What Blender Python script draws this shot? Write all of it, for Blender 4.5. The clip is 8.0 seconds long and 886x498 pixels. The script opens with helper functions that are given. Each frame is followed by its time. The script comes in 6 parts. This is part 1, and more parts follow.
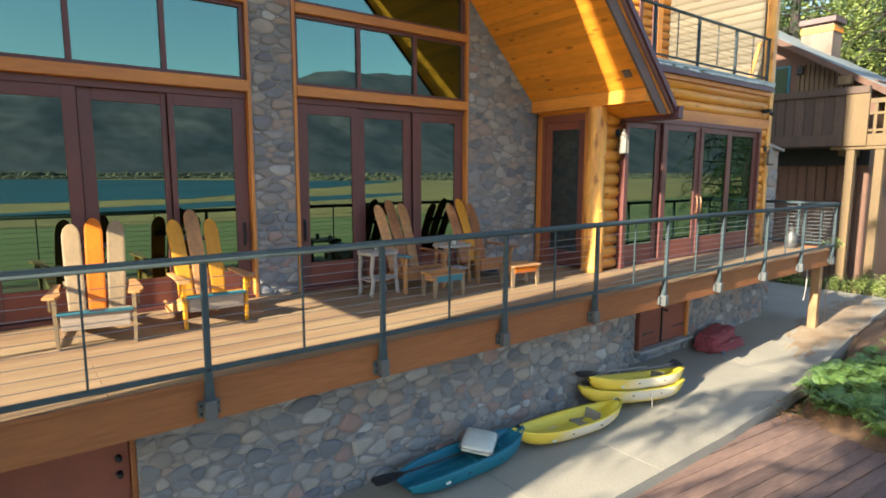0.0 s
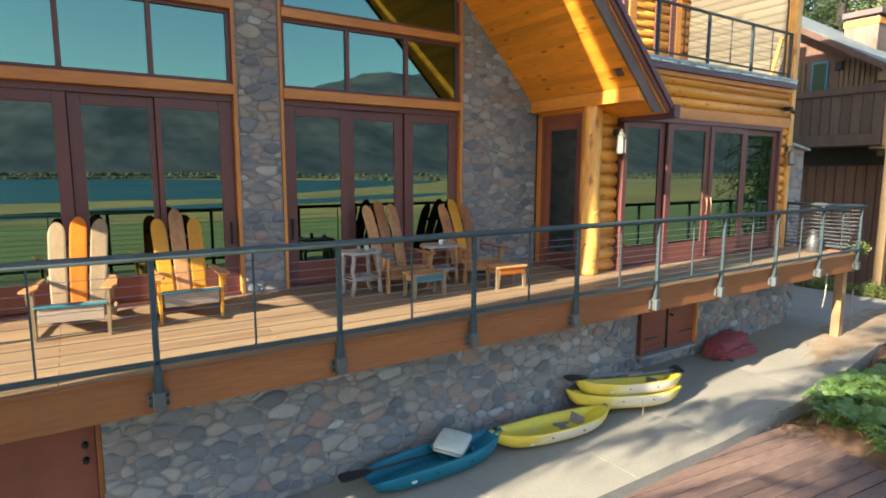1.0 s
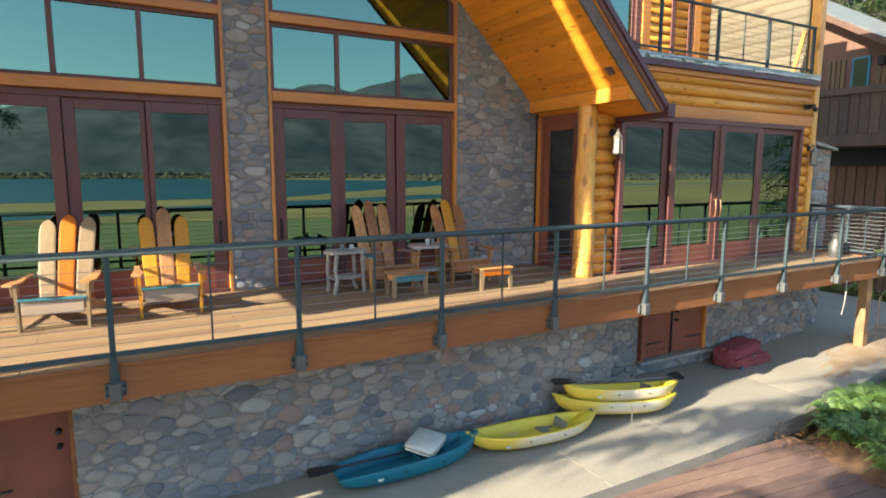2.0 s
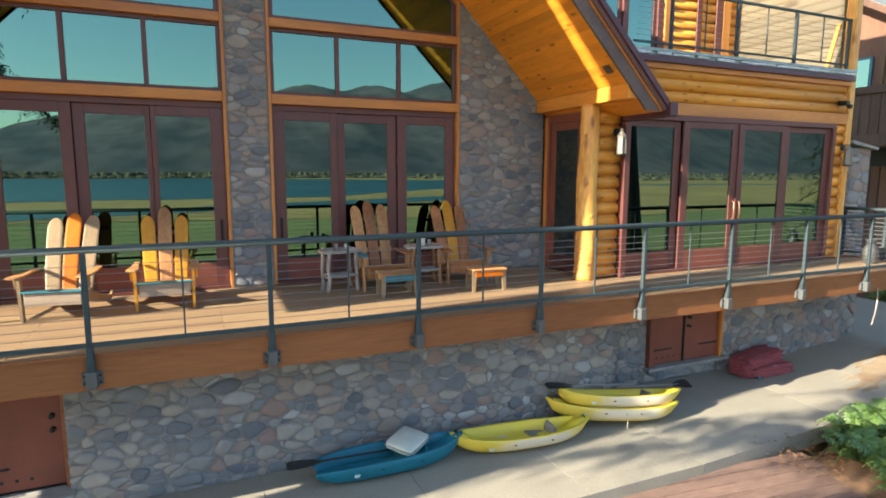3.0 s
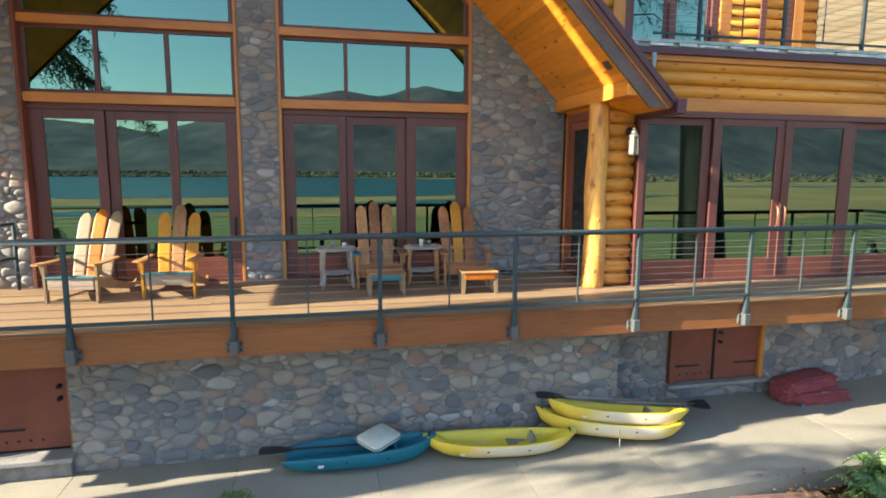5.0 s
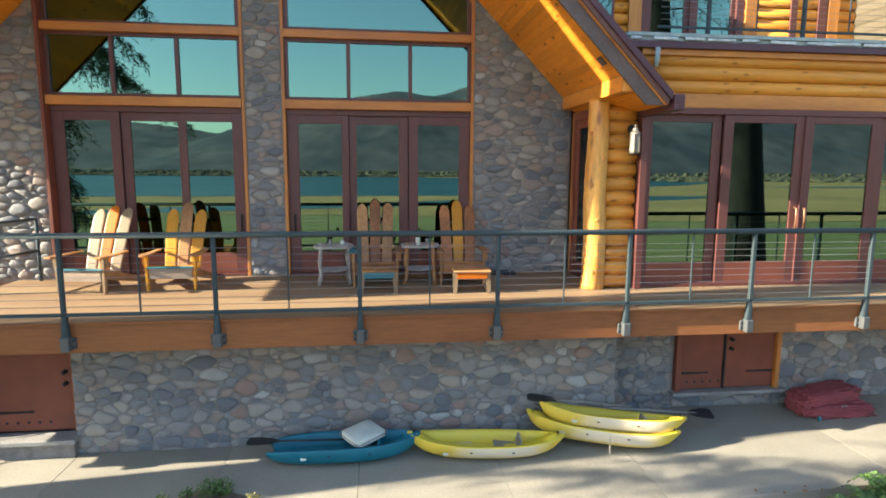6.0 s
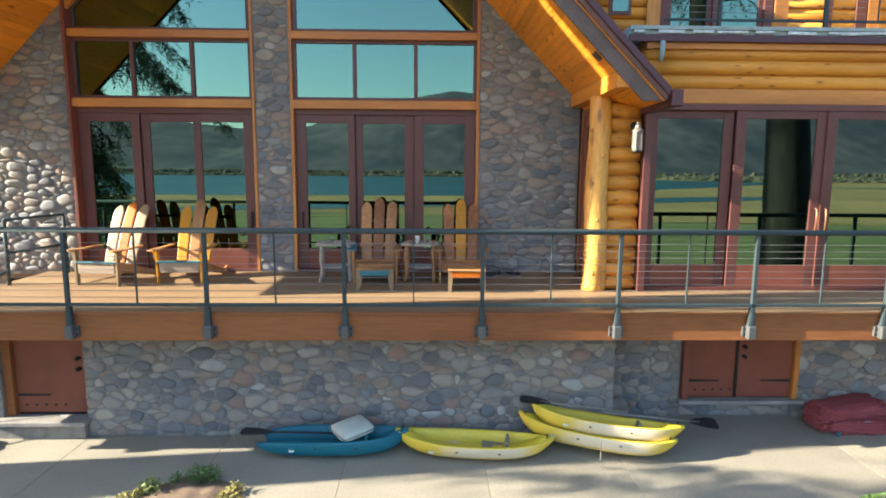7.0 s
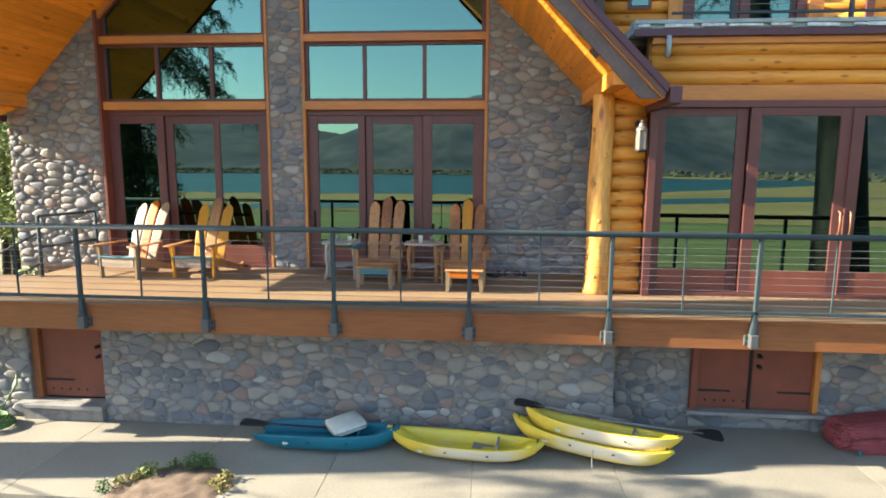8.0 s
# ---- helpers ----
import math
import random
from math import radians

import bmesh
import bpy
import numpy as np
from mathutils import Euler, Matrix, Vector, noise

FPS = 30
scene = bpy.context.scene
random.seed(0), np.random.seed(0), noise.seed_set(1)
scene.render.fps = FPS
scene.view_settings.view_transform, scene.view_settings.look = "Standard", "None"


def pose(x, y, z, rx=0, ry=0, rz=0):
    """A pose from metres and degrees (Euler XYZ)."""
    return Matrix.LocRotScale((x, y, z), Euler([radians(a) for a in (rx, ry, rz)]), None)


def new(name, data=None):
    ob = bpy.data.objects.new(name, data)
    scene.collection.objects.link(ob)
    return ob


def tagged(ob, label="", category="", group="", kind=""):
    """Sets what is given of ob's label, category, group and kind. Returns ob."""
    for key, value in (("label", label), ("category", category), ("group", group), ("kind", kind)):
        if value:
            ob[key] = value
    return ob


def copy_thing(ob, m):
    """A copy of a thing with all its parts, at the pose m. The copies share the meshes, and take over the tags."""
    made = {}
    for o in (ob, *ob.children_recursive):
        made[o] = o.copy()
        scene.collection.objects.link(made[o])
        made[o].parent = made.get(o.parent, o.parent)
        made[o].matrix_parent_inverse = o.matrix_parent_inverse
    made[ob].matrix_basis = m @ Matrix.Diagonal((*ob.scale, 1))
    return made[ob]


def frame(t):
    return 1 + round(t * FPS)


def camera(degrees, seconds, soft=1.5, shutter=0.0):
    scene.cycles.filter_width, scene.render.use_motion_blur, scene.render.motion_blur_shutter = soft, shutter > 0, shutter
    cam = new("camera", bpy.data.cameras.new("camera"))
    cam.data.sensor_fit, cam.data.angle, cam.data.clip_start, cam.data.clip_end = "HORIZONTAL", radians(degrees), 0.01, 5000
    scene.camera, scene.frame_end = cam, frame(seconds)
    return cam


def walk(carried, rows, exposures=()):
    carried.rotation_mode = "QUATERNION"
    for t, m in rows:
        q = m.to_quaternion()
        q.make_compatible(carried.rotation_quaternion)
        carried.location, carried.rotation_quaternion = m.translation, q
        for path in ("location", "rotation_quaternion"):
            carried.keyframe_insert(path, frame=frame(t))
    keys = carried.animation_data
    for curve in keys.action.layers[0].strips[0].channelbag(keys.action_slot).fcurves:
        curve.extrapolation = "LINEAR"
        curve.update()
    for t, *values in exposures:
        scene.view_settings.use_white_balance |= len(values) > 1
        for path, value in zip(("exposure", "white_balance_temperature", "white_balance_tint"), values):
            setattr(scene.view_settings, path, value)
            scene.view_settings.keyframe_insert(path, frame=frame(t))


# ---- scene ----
cam = camera(75.5, 8.0, soft=1.8)
METRES, EYE, TILT, LEAN, TURN = 8.0, 4.25, 0.0, 0.0, -37.6
ROWS = [
    (0.0, 0.0, 0.0, 0.0, 0.01, -7.64, -0.11),
    (0.5, 0.062, -0.0011, 0.001, 2.24, -7.65, -0.1),
    (1.0, 0.1255, 0.0013, 0.0016, 4.48, -7.64, -0.11),
    (1.5, 0.1894, 0.0066, 0.0023, 6.69, -7.64, -0.13),
    (3.0, 0.3752, 0.0352, 0.0052, 14.29, -7.66, -0.16),
    (3.5, 0.4362, 0.0516, 0.0073, 17.19, -7.71, -0.18),
    (4.0, 0.4951, 0.071, 0.0088, 20.01, -7.71, -0.23),
    (4.5, 0.5533, 0.0941, 0.0094, 22.78, -7.69, -0.27),
    (6.0, 0.7197, 0.1805, 0.0083, 30.81, -7.8, -0.35),
    (6.5, 0.7719, 0.2132, 0.006, 33.53, -7.78, -0.37),
    (7.0, 0.8223, 0.2488, 0.0062, 36.36, -7.85, -0.37),
    (7.5, 0.871, 0.2864, 0.0075, 39.26, -7.92, -0.38),
    (8.0, 0.9179, 0.3267, 0.0096, 42.21, -8.02, -0.37),
]
walk(cam, [(t, pose(0, 0, EYE, TILT, LEAN, TURN) @ pose(METRES * x, METRES * y, METRES * z, 90 + pitch, roll, yaw)) for t, x, y, z, yaw, pitch, roll in ROWS],
     exposures=((0.0, 2.23, 6480, 10), (4.0, 2.28, 6480, 10), (8.0, 2.40, 6480, 10)))

# ---- light ----
SUN_WAY = Vector((1.0, 0.12, -0.455)).normalized()
world = bpy.data.worlds.new("sky")
scene.world = world
world.use_nodes = True
wn = world.node_tree.nodes
sky = wn.new("ShaderNodeTexSky")
sky.sky_type = "NISHITA"
sky.sun_disc = False
sky.sun_elevation = math.asin(-SUN_WAY.z)
sky.sun_rotation = math.atan2(-SUN_WAY.x, -SUN_WAY.y)
sky.air_density, sky.dust_density, sky.ozone_density = 1.0, 0.9, 1.7
wn["Background"].inputs["Strength"].default_value = 0.114
world.node_tree.links.new(sky.outputs[0], wn["Background"].inputs["Color"])
sun = new("sun", bpy.data.lights.new("sun", "SUN"))
sun.data.energy, sun.data.angle, sun.data.color = 4.5, radians(0.45), (1.0, 0.895, 0.73)
sun.matrix_world = Matrix.Translation((-40, -4, 22)) @ SUN_WAY.to_track_quat("-Z", "Y").to_matrix().to_4x4()

# ---- materials ----
MATS = {}


def mat(name, base, rough=0.6, metal=0.0, var=0.25, scale=6.0, fine=60.0, bump=0.15, stretch=(1, 1, 1), tint=None, rand="", knots=0.0, spec=0.5, coat=0.0, spread=(0.80, 1.15)):
    """A surface with a coarse and a fine noise in colour and relief. stretch: the grain's scale by axis; rand: 'object' or 'island'."""
    m = bpy.data.materials.new(name)
    m.use_nodes = True
    nt = m.node_tree
    n, l = nt.nodes, nt.links
    b = n["Principled BSDF"]
    b.inputs["Roughness"].default_value = rough
    b.inputs["Metallic"].default_value = metal
    b.inputs["Specular IOR Level"].default_value = spec
    b.inputs["Coat Weight"].default_value = coat
    co = n.new("ShaderNodeTexCoord")
    mp = n.new("ShaderNodeMapping")
    mp.inputs["Scale"].default_value = stretch
    l.new(co.outputs["Object"], mp.inputs["Vector"])
    vec = mp.outputs["Vector"]
    if rand:
        info = n.new("ShaderNodeObjectInfo") if rand == "object" else n.new("ShaderNodeNewGeometry")
        rnd = info.outputs["Random"] if rand == "object" else info.outputs["Random Per Island"]
        add = n.new("ShaderNodeVectorMath")
        sc = n.new("ShaderNodeMath")
        sc.operation = "MULTIPLY"
        sc.inputs[1].default_value = 37.0
        l.new(rnd, sc.inputs[0])
        l.new(vec, add.inputs[0])
        l.new(sc.outputs[0], add.inputs[1])
        vec = add.outputs[0]
    big, small = n.new("ShaderNodeTexNoise"), n.new("ShaderNodeTexNoise")
    for t, s, d in ((big, scale, 4.0), (small, fine, 3.0)):
        t.inputs["Scale"].default_value = s
        t.inputs["Detail"].default_value = d
        l.new(vec, t.inputs["Vector"])
    ramp = n.new("ShaderNodeValToRGB")
    t2 = tint or [c * (1 - 1.3 * var) for c in base]
    ramp.color_ramp.elements[0].position, ramp.color_ramp.elements[1].position = 0.3, 0.7
    ramp.color_ramp.elements[0].color = (*t2, 1)
    ramp.color_ramp.elements[1].color = (*base, 1)
    l.new(big.outputs["Fac"], ramp.inputs["Fac"])
    col = ramp.outputs["Color"]
    mul = n.new("ShaderNodeMixRGB")
    mul.blend_type = "MULTIPLY"
    mul.inputs["Fac"].default_value = min(1.0, var * 1.6)
    r2 = n.new("ShaderNodeValToRGB")
    r2.color_ramp.elements[0].position, r2.color_ramp.elements[1].position = 0.35, 0.65
    r2.color_ramp.elements[0].color = (0.55, 0.55, 0.55, 1)
    l.new(small.outputs["Fac"], r2.inputs["Fac"])
    l.new(col, mul.inputs[1])
    l.new(r2.outputs["Color"], mul.inputs[2])
    col = mul.outputs[0]
    if rand:
        hsv = n.new("ShaderNodeHueSaturation")
        mr = n.new("ShaderNodeMapRange")
        mr.inputs["To Min"].default_value, mr.inputs["To Max"].default_value = spread
        l.new(rnd, mr.inputs["Value"])
        l.new(mr.outputs[0], hsv.inputs["Value"])
        l.new(col, hsv.inputs["Color"])
        col = hsv.outputs[0]
    if knots:
        vo = n.new("ShaderNodeTexVoronoi")
        vo.inputs["Scale"].default_value = knots
        mp2 = n.new("ShaderNodeMapping")
        mp2.inputs["Scale"].default_value = [0.35 if s < 1 else 1.0 for s in stretch]
        l.new(co.outputs["Object"], mp2.inputs["Vector"])
        spot = mp2.outputs[0]
        if rand:
            shift = n.new("ShaderNodeVectorMath")
            l.new(spot, shift.inputs[0])
            l.new(sc.outputs[0], shift.inputs[1])
            spot = shift.outputs[0]
        l.new(spot, vo.inputs["Vector"])
        kr = n.new("ShaderNodeValToRGB")
        kr.color_ramp.elements[0].position, kr.color_ramp.elements[1].position = 0.10, 0.20
        kr.color_ramp.elements[0].color = (0.3, 0.2, 0.15, 1)
        l.new(vo.outputs["Distance"], kr.inputs["Fac"])
        km = n.new("ShaderNodeMixRGB")
        km.blend_type = "MULTIPLY"
        km.inputs["Fac"].default_value = 0.75
        l.new(col, km.inputs[1])
        l.new(kr.outputs[0], km.inputs[2])
        col = km.outputs[0]
    l.new(col, b.inputs["Base Color"])
    if bump:
        bp = n.new("ShaderNodeBump")
        bp.inputs["Strength"].default_value = bump
        bp.inputs["Distance"].default_value = 0.01
        l.new(small.outputs["Fac"], bp.inputs["Height"])
        l.new(bp.outputs[0], b.inputs["Normal"])
    rm = n.new("ShaderNodeMapRange")
    rm.inputs["To Min"].default_value, rm.inputs["To Max"].default_value = max(0.05, rough - 0.12), min(1, rough + 0.12)
    l.new(big.outputs["Fac"], rm.inputs["Value"])
    l.new(rm.outputs[0], b.inputs["Roughness"])
    MATS[name] = m
    return m


def stone_mat(name, rand):
    """River stones: each one its own grey, blue-grey, tan or rust."""
    m = mat(name, (0.3, 0.29, 0.28), 0.75, var=0.3, scale=5, fine=45, bump=0.35, rand=rand)
    n, l = m.node_tree.nodes, m.node_tree.links
    info = n.new("ShaderNodeObjectInfo") if rand == "object" else n.new("ShaderNodeNewGeometry")
    r = n.new("ShaderNodeValToRGB")
    r.color_ramp.interpolation = "CONSTANT"
    cols = [(0.0, (0.31, 0.29, 0.265)), (0.2, (0.225, 0.225, 0.225)), (0.4, (0.38, 0.335, 0.28)), (0.55, (0.28, 0.245, 0.215)),
            (0.7, (0.165, 0.17, 0.18)), (0.80, (0.34, 0.265, 0.215)), (0.92, (0.42, 0.40, 0.37)), (0.96, (0.33, 0.22, 0.18))]
    e = r.color_ramp.elements
    e[0].position, e[0].color = 0.0, (*cols[0][1], 1)
    e[1].position, e[1].color = cols[1][0], (*cols[1][1], 1)
    for p, c in cols[2:]:
        e.new(p).color = (*c, 1)
    wrap = n.new("ShaderNodeMath")
    wrap.operation = "MULTIPLY"
    wrap.inputs[1].default_value = 7.31
    fr = n.new("ShaderNodeMath")
    fr.operation = "FRACT"
    l.new(info.outputs["Random" if rand == "object" else "Random Per Island"], wrap.inputs[0])
    l.new(wrap.outputs[0], fr.inputs[0])
    l.new(fr.outputs[0], r.inputs["Fac"])
    ramp = [x for x in n if x.bl_idname == "ShaderNodeValToRGB"][0]
    mix = n.new("ShaderNodeMixRGB")
    mix.blend_type = "MULTIPLY"
    mix.inputs["Fac"].default_value = 0.55
    l.new(r.outputs[0], mix.inputs[1])
    bc = n["Principled BSDF"].inputs["Base Color"]
    src = bc.links[0].from_socket
    gain = n.new("ShaderNodeMixRGB")
    gain.blend_type = "MULTIPLY"
    gain.inputs["Fac"].default_value = 1.0
    gain.inputs[2].default_value = (2.66, 3.02, 3.10, 1)
    l.new(src, gain.inputs[1])
    l.new(gain.outputs[0], mix.inputs[2])
    l.new(mix.outputs[0], bc)
    return m


def glass_mat(name, gloss, tint, through_col):
    """Coated window glass: a mirror sheen over a dark tinted body."""
    m = bpy.data.materials.new(name)
    m.use_nodes = True
    n, l = m.node_tree.nodes, m.node_tree.links
    n.remove(n["Principled BSDF"])
    g, t, mx = n.new("ShaderNodeBsdfGlossy"), n.new("ShaderNodeBsdfTransparent"), n.new("ShaderNodeMixShader")
    g.inputs["Color"].default_value = (*tint, 1)
    g.inputs["Roughness"].default_value = 0.004
    t.inputs["Color"].default_value = (*through_col, 1)
    mx.inputs[0].default_value = gloss
    l.new(t.outputs[0], mx.inputs[1])
    l.new(g.outputs[0], mx.inputs[2])
    wav = n.new("ShaderNodeTexNoise")
    wav.inputs["Scale"].default_value = 0.9
    co = n.new("ShaderNodeTexCoord")
    l.new(co.outputs["Object"], wav.inputs["Vector"])
    bp = n.new("ShaderNodeBump")
    bp.inputs["Strength"].default_value = 0.02
    bp.inputs["Distance"].default_value = 0.02
    l.new(wav.outputs["Fac"], bp.inputs["Height"])
    l.new(bp.outputs[0], g.inputs["Normal"])
    l.new(mx.outputs[0], n["Material Output"].inputs["Surface"])
    MATS[name] = m
    return m


# washed-out tone: the glare of full sun is put into the wood colour
LIT_SIDING = mat("log wood in its sunlit tone", (0.122, 0.100, 0.058), 0.6, var=0.15, scale=2.5, fine=22, bump=0.06, stretch=(1, 0.12, 1), tint=(0.108, 0.085, 0.047), rand="object", knots=2.2)
STONE_P, STONE_I = stone_mat("river stone", "object"), stone_mat("river stone packed", "island")
MORTAR = mat("mortar", (0.275, 0.26, 0.235), 0.9, var=0.3, scale=8, fine=90, bump=0.5)
LOG = mat("varnished log", (0.74, 0.325, 0.05), 0.45, spec=0.3, var=0.22, scale=2.5, fine=22, bump=0.12, stretch=(0.12, 1, 1), tint=(0.60, 0.225, 0.026), rand="object", knots=7.5)
POSTWOOD = mat("peeled log", (0.80, 0.44, 0.10), 0.45, var=0.4, scale=6, fine=30, bump=0.5, stretch=(1, 1, 0.14), tint=(0.60, 0.24, 0.035), knots=3.4)
SOFFIT = mat("cedar lining", (0.92, 0.335, 0.03), 0.5, spec=0.3, var=0.16, scale=2.5, fine=26, bump=0.1, stretch=(1, 0.15, 1), tint=(0.74, 0.26, 0.022), rand="island", knots=5.5)
CEDAR = mat("cedar trim", (0.62, 0.25, 0.045), 0.5, var=0.2, scale=3, fine=30, bump=0.1, stretch=(0.15, 1, 1), tint=(0.42, 0.15, 0.03))
CEDAR_Y = mat("cedar plate", (0.80, 0.31, 0.035), 0.5, var=0.2, scale=3, fine=30, bump=0.1, stretch=(1, 0.15, 1), tint=(0.62, 0.21, 0.025))
CEDAR_V = mat("cedar jamb", (0.62, 0.25, 0.045), 0.5, var=0.2, scale=3, fine=30, bump=0.1, stretch=(1, 1, 0.15), tint=(0.42, 0.15, 0.03))
FASCIA = mat("stained deck beam", (0.32, 0.120, 0.040), 0.55, spec=0.3, var=0.25, scale=2, fine=28, bump=0.14, stretch=(0.1, 1, 1), tint=(0.235, 0.085, 0.031))
PLANK = mat("deck plank", (0.305, 0.216, 0.116), 0.55, spec=0.25, var=0.22, scale=2, fine=35, bump=0.2, stretch=(0.1, 1, 1), tint=(0.222, 0.136, 0.076), rand="object", spread=(0.90, 1.08))
BOARD = mat("weathered walkway board", (0.205, 0.125, 0.088), 0.8, var=0.35, scale=2.5, fine=40, bump=0.35, stretch=(0.12, 1, 1), tint=(0.12, 0.072, 0.054), rand="object")
FRAME = mat("plum window paint", (0.130, 0.043, 0.034), 0.45, var=0.15, scale=4, fine=60, bump=0.05)
MAUVE = mat("mauve painted board", (0.17, 0.085, 0.075), 0.55, var=0.2, scale=3, fine=40, bump=0.08, stretch=(0.3, 1, 1))
PLUM = mat("plum metal trim", (0.085, 0.030, 0.04), 0.45, metal=0.0, var=0.18, scale=3, fine=50, bump=0.05)
GREYTRIM = mat("grey rake board", (0.14, 0.10, 0.088), 0.65, var=0.25, scale=3, fine=30, bump=0.15)
DOORRED = mat("oxblood door paint", (0.225, 0.062, 0.032), 0.6, var=0.18, scale=3, fine=50, bump=0.1)
# the same black also stands for shade under the neighbour's balcony
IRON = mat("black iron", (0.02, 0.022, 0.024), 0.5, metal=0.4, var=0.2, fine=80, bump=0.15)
STEEL = mat("painted steel rail", (0.050, 0.072, 0.076), 0.7, spec=0.2, metal=0.0, var=0.15, scale=8, fine=70, bump=0.06)
BRACKET = mat("galvanised bracket", (0.105, 0.112, 0.108), 0.55, metal=0.1, var=0.2, scale=10, fine=60, bump=0.08)
CABLE = mat("steel cable", (0.25, 0.24, 0.23), 0.5, metal=0.4, var=0.1, fine=200, bump=0.0)
CONCRETE = mat("broom-finished concrete", (0.290, 0.266, 0.203), 0.85, var=0.22, scale=0.9, fine=38, bump=0.25, tint=(0.240, 0.219, 0.167), rand="object", spread=(0.965, 1.035))
SILL = mat("stone sill", (0.33, 0.32, 0.29), 0.8, var=0.25, scale=4, fine=40, bump=0.3)
DIRT = mat("leaf-strewn dirt", (0.20, 0.105, 0.05), 0.95, var=0.45, scale=7, fine=55, bump=0.9, tint=(0.09, 0.055, 0.03))
LITTER = mat("fallen leaf", (0.34, 0.17, 0.06), 0.9, var=0.4, fine=40, bump=0.2, rand="island")
LAWN = mat("mown lawn", (0.185, 0.19, 0.052), 0.95, var=0.35, scale=0.22, fine=1.5, bump=0.5, stretch=(0.15, 1, 1), tint=(0.27, 0.215, 0.085))
WATER = mat("lake water", (0.022, 0.095, 0.135), 0.35, spec=0.12, var=0.2, scale=0.02, fine=0.4, bump=0.3)
# WOODS and RIDGE carry the blue-grey haze of distance in their colours
WOODS = mat("far wooded hill in haze blue", (0.040, 0.043, 0.072), 0.95, var=0.7, scale=0.02, fine=0.075, bump=0.9, stretch=(1, 0.6, 0.4), tint=(0.150, 0.114, 0.130))
RIDGE = mat("far mountain in haze grey", (0.095, 0.13, 0.14), 0.95, var=0.3, scale=0.003, fine=0.02, bump=0.4, tint=(0.11, 0.115, 0.10))
BRUSH = mat("brown lakeside brush", (0.20, 0.14, 0.09), 0.95, var=0.3, scale=0.1, fine=1.0, bump=0.3, tint=(0.11, 0.085, 0.06), rand="island")
MEADOW = mat("dry shore grass", (0.50, 0.285, 0.10), 0.95, var=0.3, scale=0.05, fine=0.8, bump=0.3)
NEEDLE = mat("conifer needles", (0.045, 0.085, 0.022), 0.8, var=0.4, scale=1.2, fine=20, bump=0.0, tint=(0.025, 0.05, 0.015), rand="island")
LEAF = mat("broad leaves", (0.25, 0.29, 0.07), 0.7, var=0.4, scale=1.5, fine=20, bump=0.0, tint=(0.13, 0.19, 0.04), rand="island")
FERN = mat("fern frond", (0.130, 0.225, 0.040), 0.6, var=0.35, scale=4, fine=30, bump=0.0, tint=(0.05, 0.105, 0.02), rand="island")
BARK = mat("conifer bark", (0.050, 0.036, 0.029), 0.95, var=0.6, scale=5, fine=16, bump=1.0, stretch=(1, 1, 0.2), tint=(0.018, 0.014, 0.012))
BLUE = mat("blue kayak plastic", (0.004, 0.150, 0.205), 0.5, var=0.12, scale=2, fine=60, bump=0.05)
YELLOW = mat("yellow kayak plastic", (0.74, 0.55, 0.03), 0.5, var=0.14, scale=2, fine=60, bump=0.05, tint=(0.70, 0.55, 0.07))


def pale_middle_side(name, base, pale):
    """Kayak plastic that turns paler along the middle of its side, above the keel."""
    m = mat(name, base, 0.5, var=0.14, scale=2, fine=60, bump=0.05)
    n, l = m.node_tree.nodes, m.node_tree.links
    co, sep, off, size = n.new("ShaderNodeTexCoord"), n.new("ShaderNodeSeparateXYZ"), n.new("ShaderNodeMath"), n.new("ShaderNodeMath")
    l.new(co.outputs["Object"], sep.inputs[0])
    off.operation, off.inputs[1].default_value = "SUBTRACT", 0.22
    l.new(sep.outputs["X"], off.inputs[0])
    size.operation = "ABSOLUTE"
    l.new(off.outputs[0], size.inputs[0])
    wob = n.new("ShaderNodeTexNoise")
    wob.inputs["Scale"].default_value = 3.0
    l.new(co.outputs["Object"], wob.inputs["Vector"])
    add = n.new("ShaderNodeMath")
    add.operation = "MULTIPLY_ADD"
    add.inputs[1].default_value = 0.35
    l.new(wob.outputs["Fac"], add.inputs[0])
    l.new(size.outputs[0], add.inputs[2])
    along, up, both = n.new("ShaderNodeMapRange"), n.new("ShaderNodeMapRange"), n.new("ShaderNodeMath")
    along.interpolation_type = up.interpolation_type = "SMOOTHSTEP"
    along.inputs["From Min"].default_value, along.inputs["From Max"].default_value = 1.02, 0.55
    up.inputs["From Min"].default_value, up.inputs["From Max"].default_value = 0.04, 0.13
    l.new(add.outputs[0], along.inputs["Value"])
    l.new(sep.outputs["Z"], up.inputs["Value"])
    both.operation = "MULTIPLY"
    l.new(along.outputs[0], both.inputs[0])
    l.new(up.outputs[0], both.inputs[1])
    bc = n["Principled BSDF"].inputs["Base Color"]
    mix = n.new("ShaderNodeMixRGB")
    mix.inputs[2].default_value = (*pale, 1)
    l.new(both.outputs[0], mix.inputs[0])
    l.new(bc.links[0].from_socket, mix.inputs[1])
    l.new(mix.outputs[0], bc)
    return m


CREAMY = pale_middle_side("pale-middled kayak side", (0.78, 0.56, 0.06), (0.64, 0.55, 0.38))
BLACK = mat("black plastic", (0.014, 0.017, 0.02), 0.45, var=0.2, fine=60, bump=0.08)
GREYPL = mat("grey plastic", (0.24, 0.23, 0.21), 0.5, var=0.15, fine=60, bump=0.05)
WHITE = mat("white vinyl", (0.60, 0.63, 0.53), 0.5, var=0.12, scale=5, fine=60, bump=0.08)
TARP = mat("maroon canvas", (0.30, 0.062, 0.066), 0.75, var=0.25, scale=4, fine=90, bump=0.35, tint=(0.21, 0.038, 0.042))
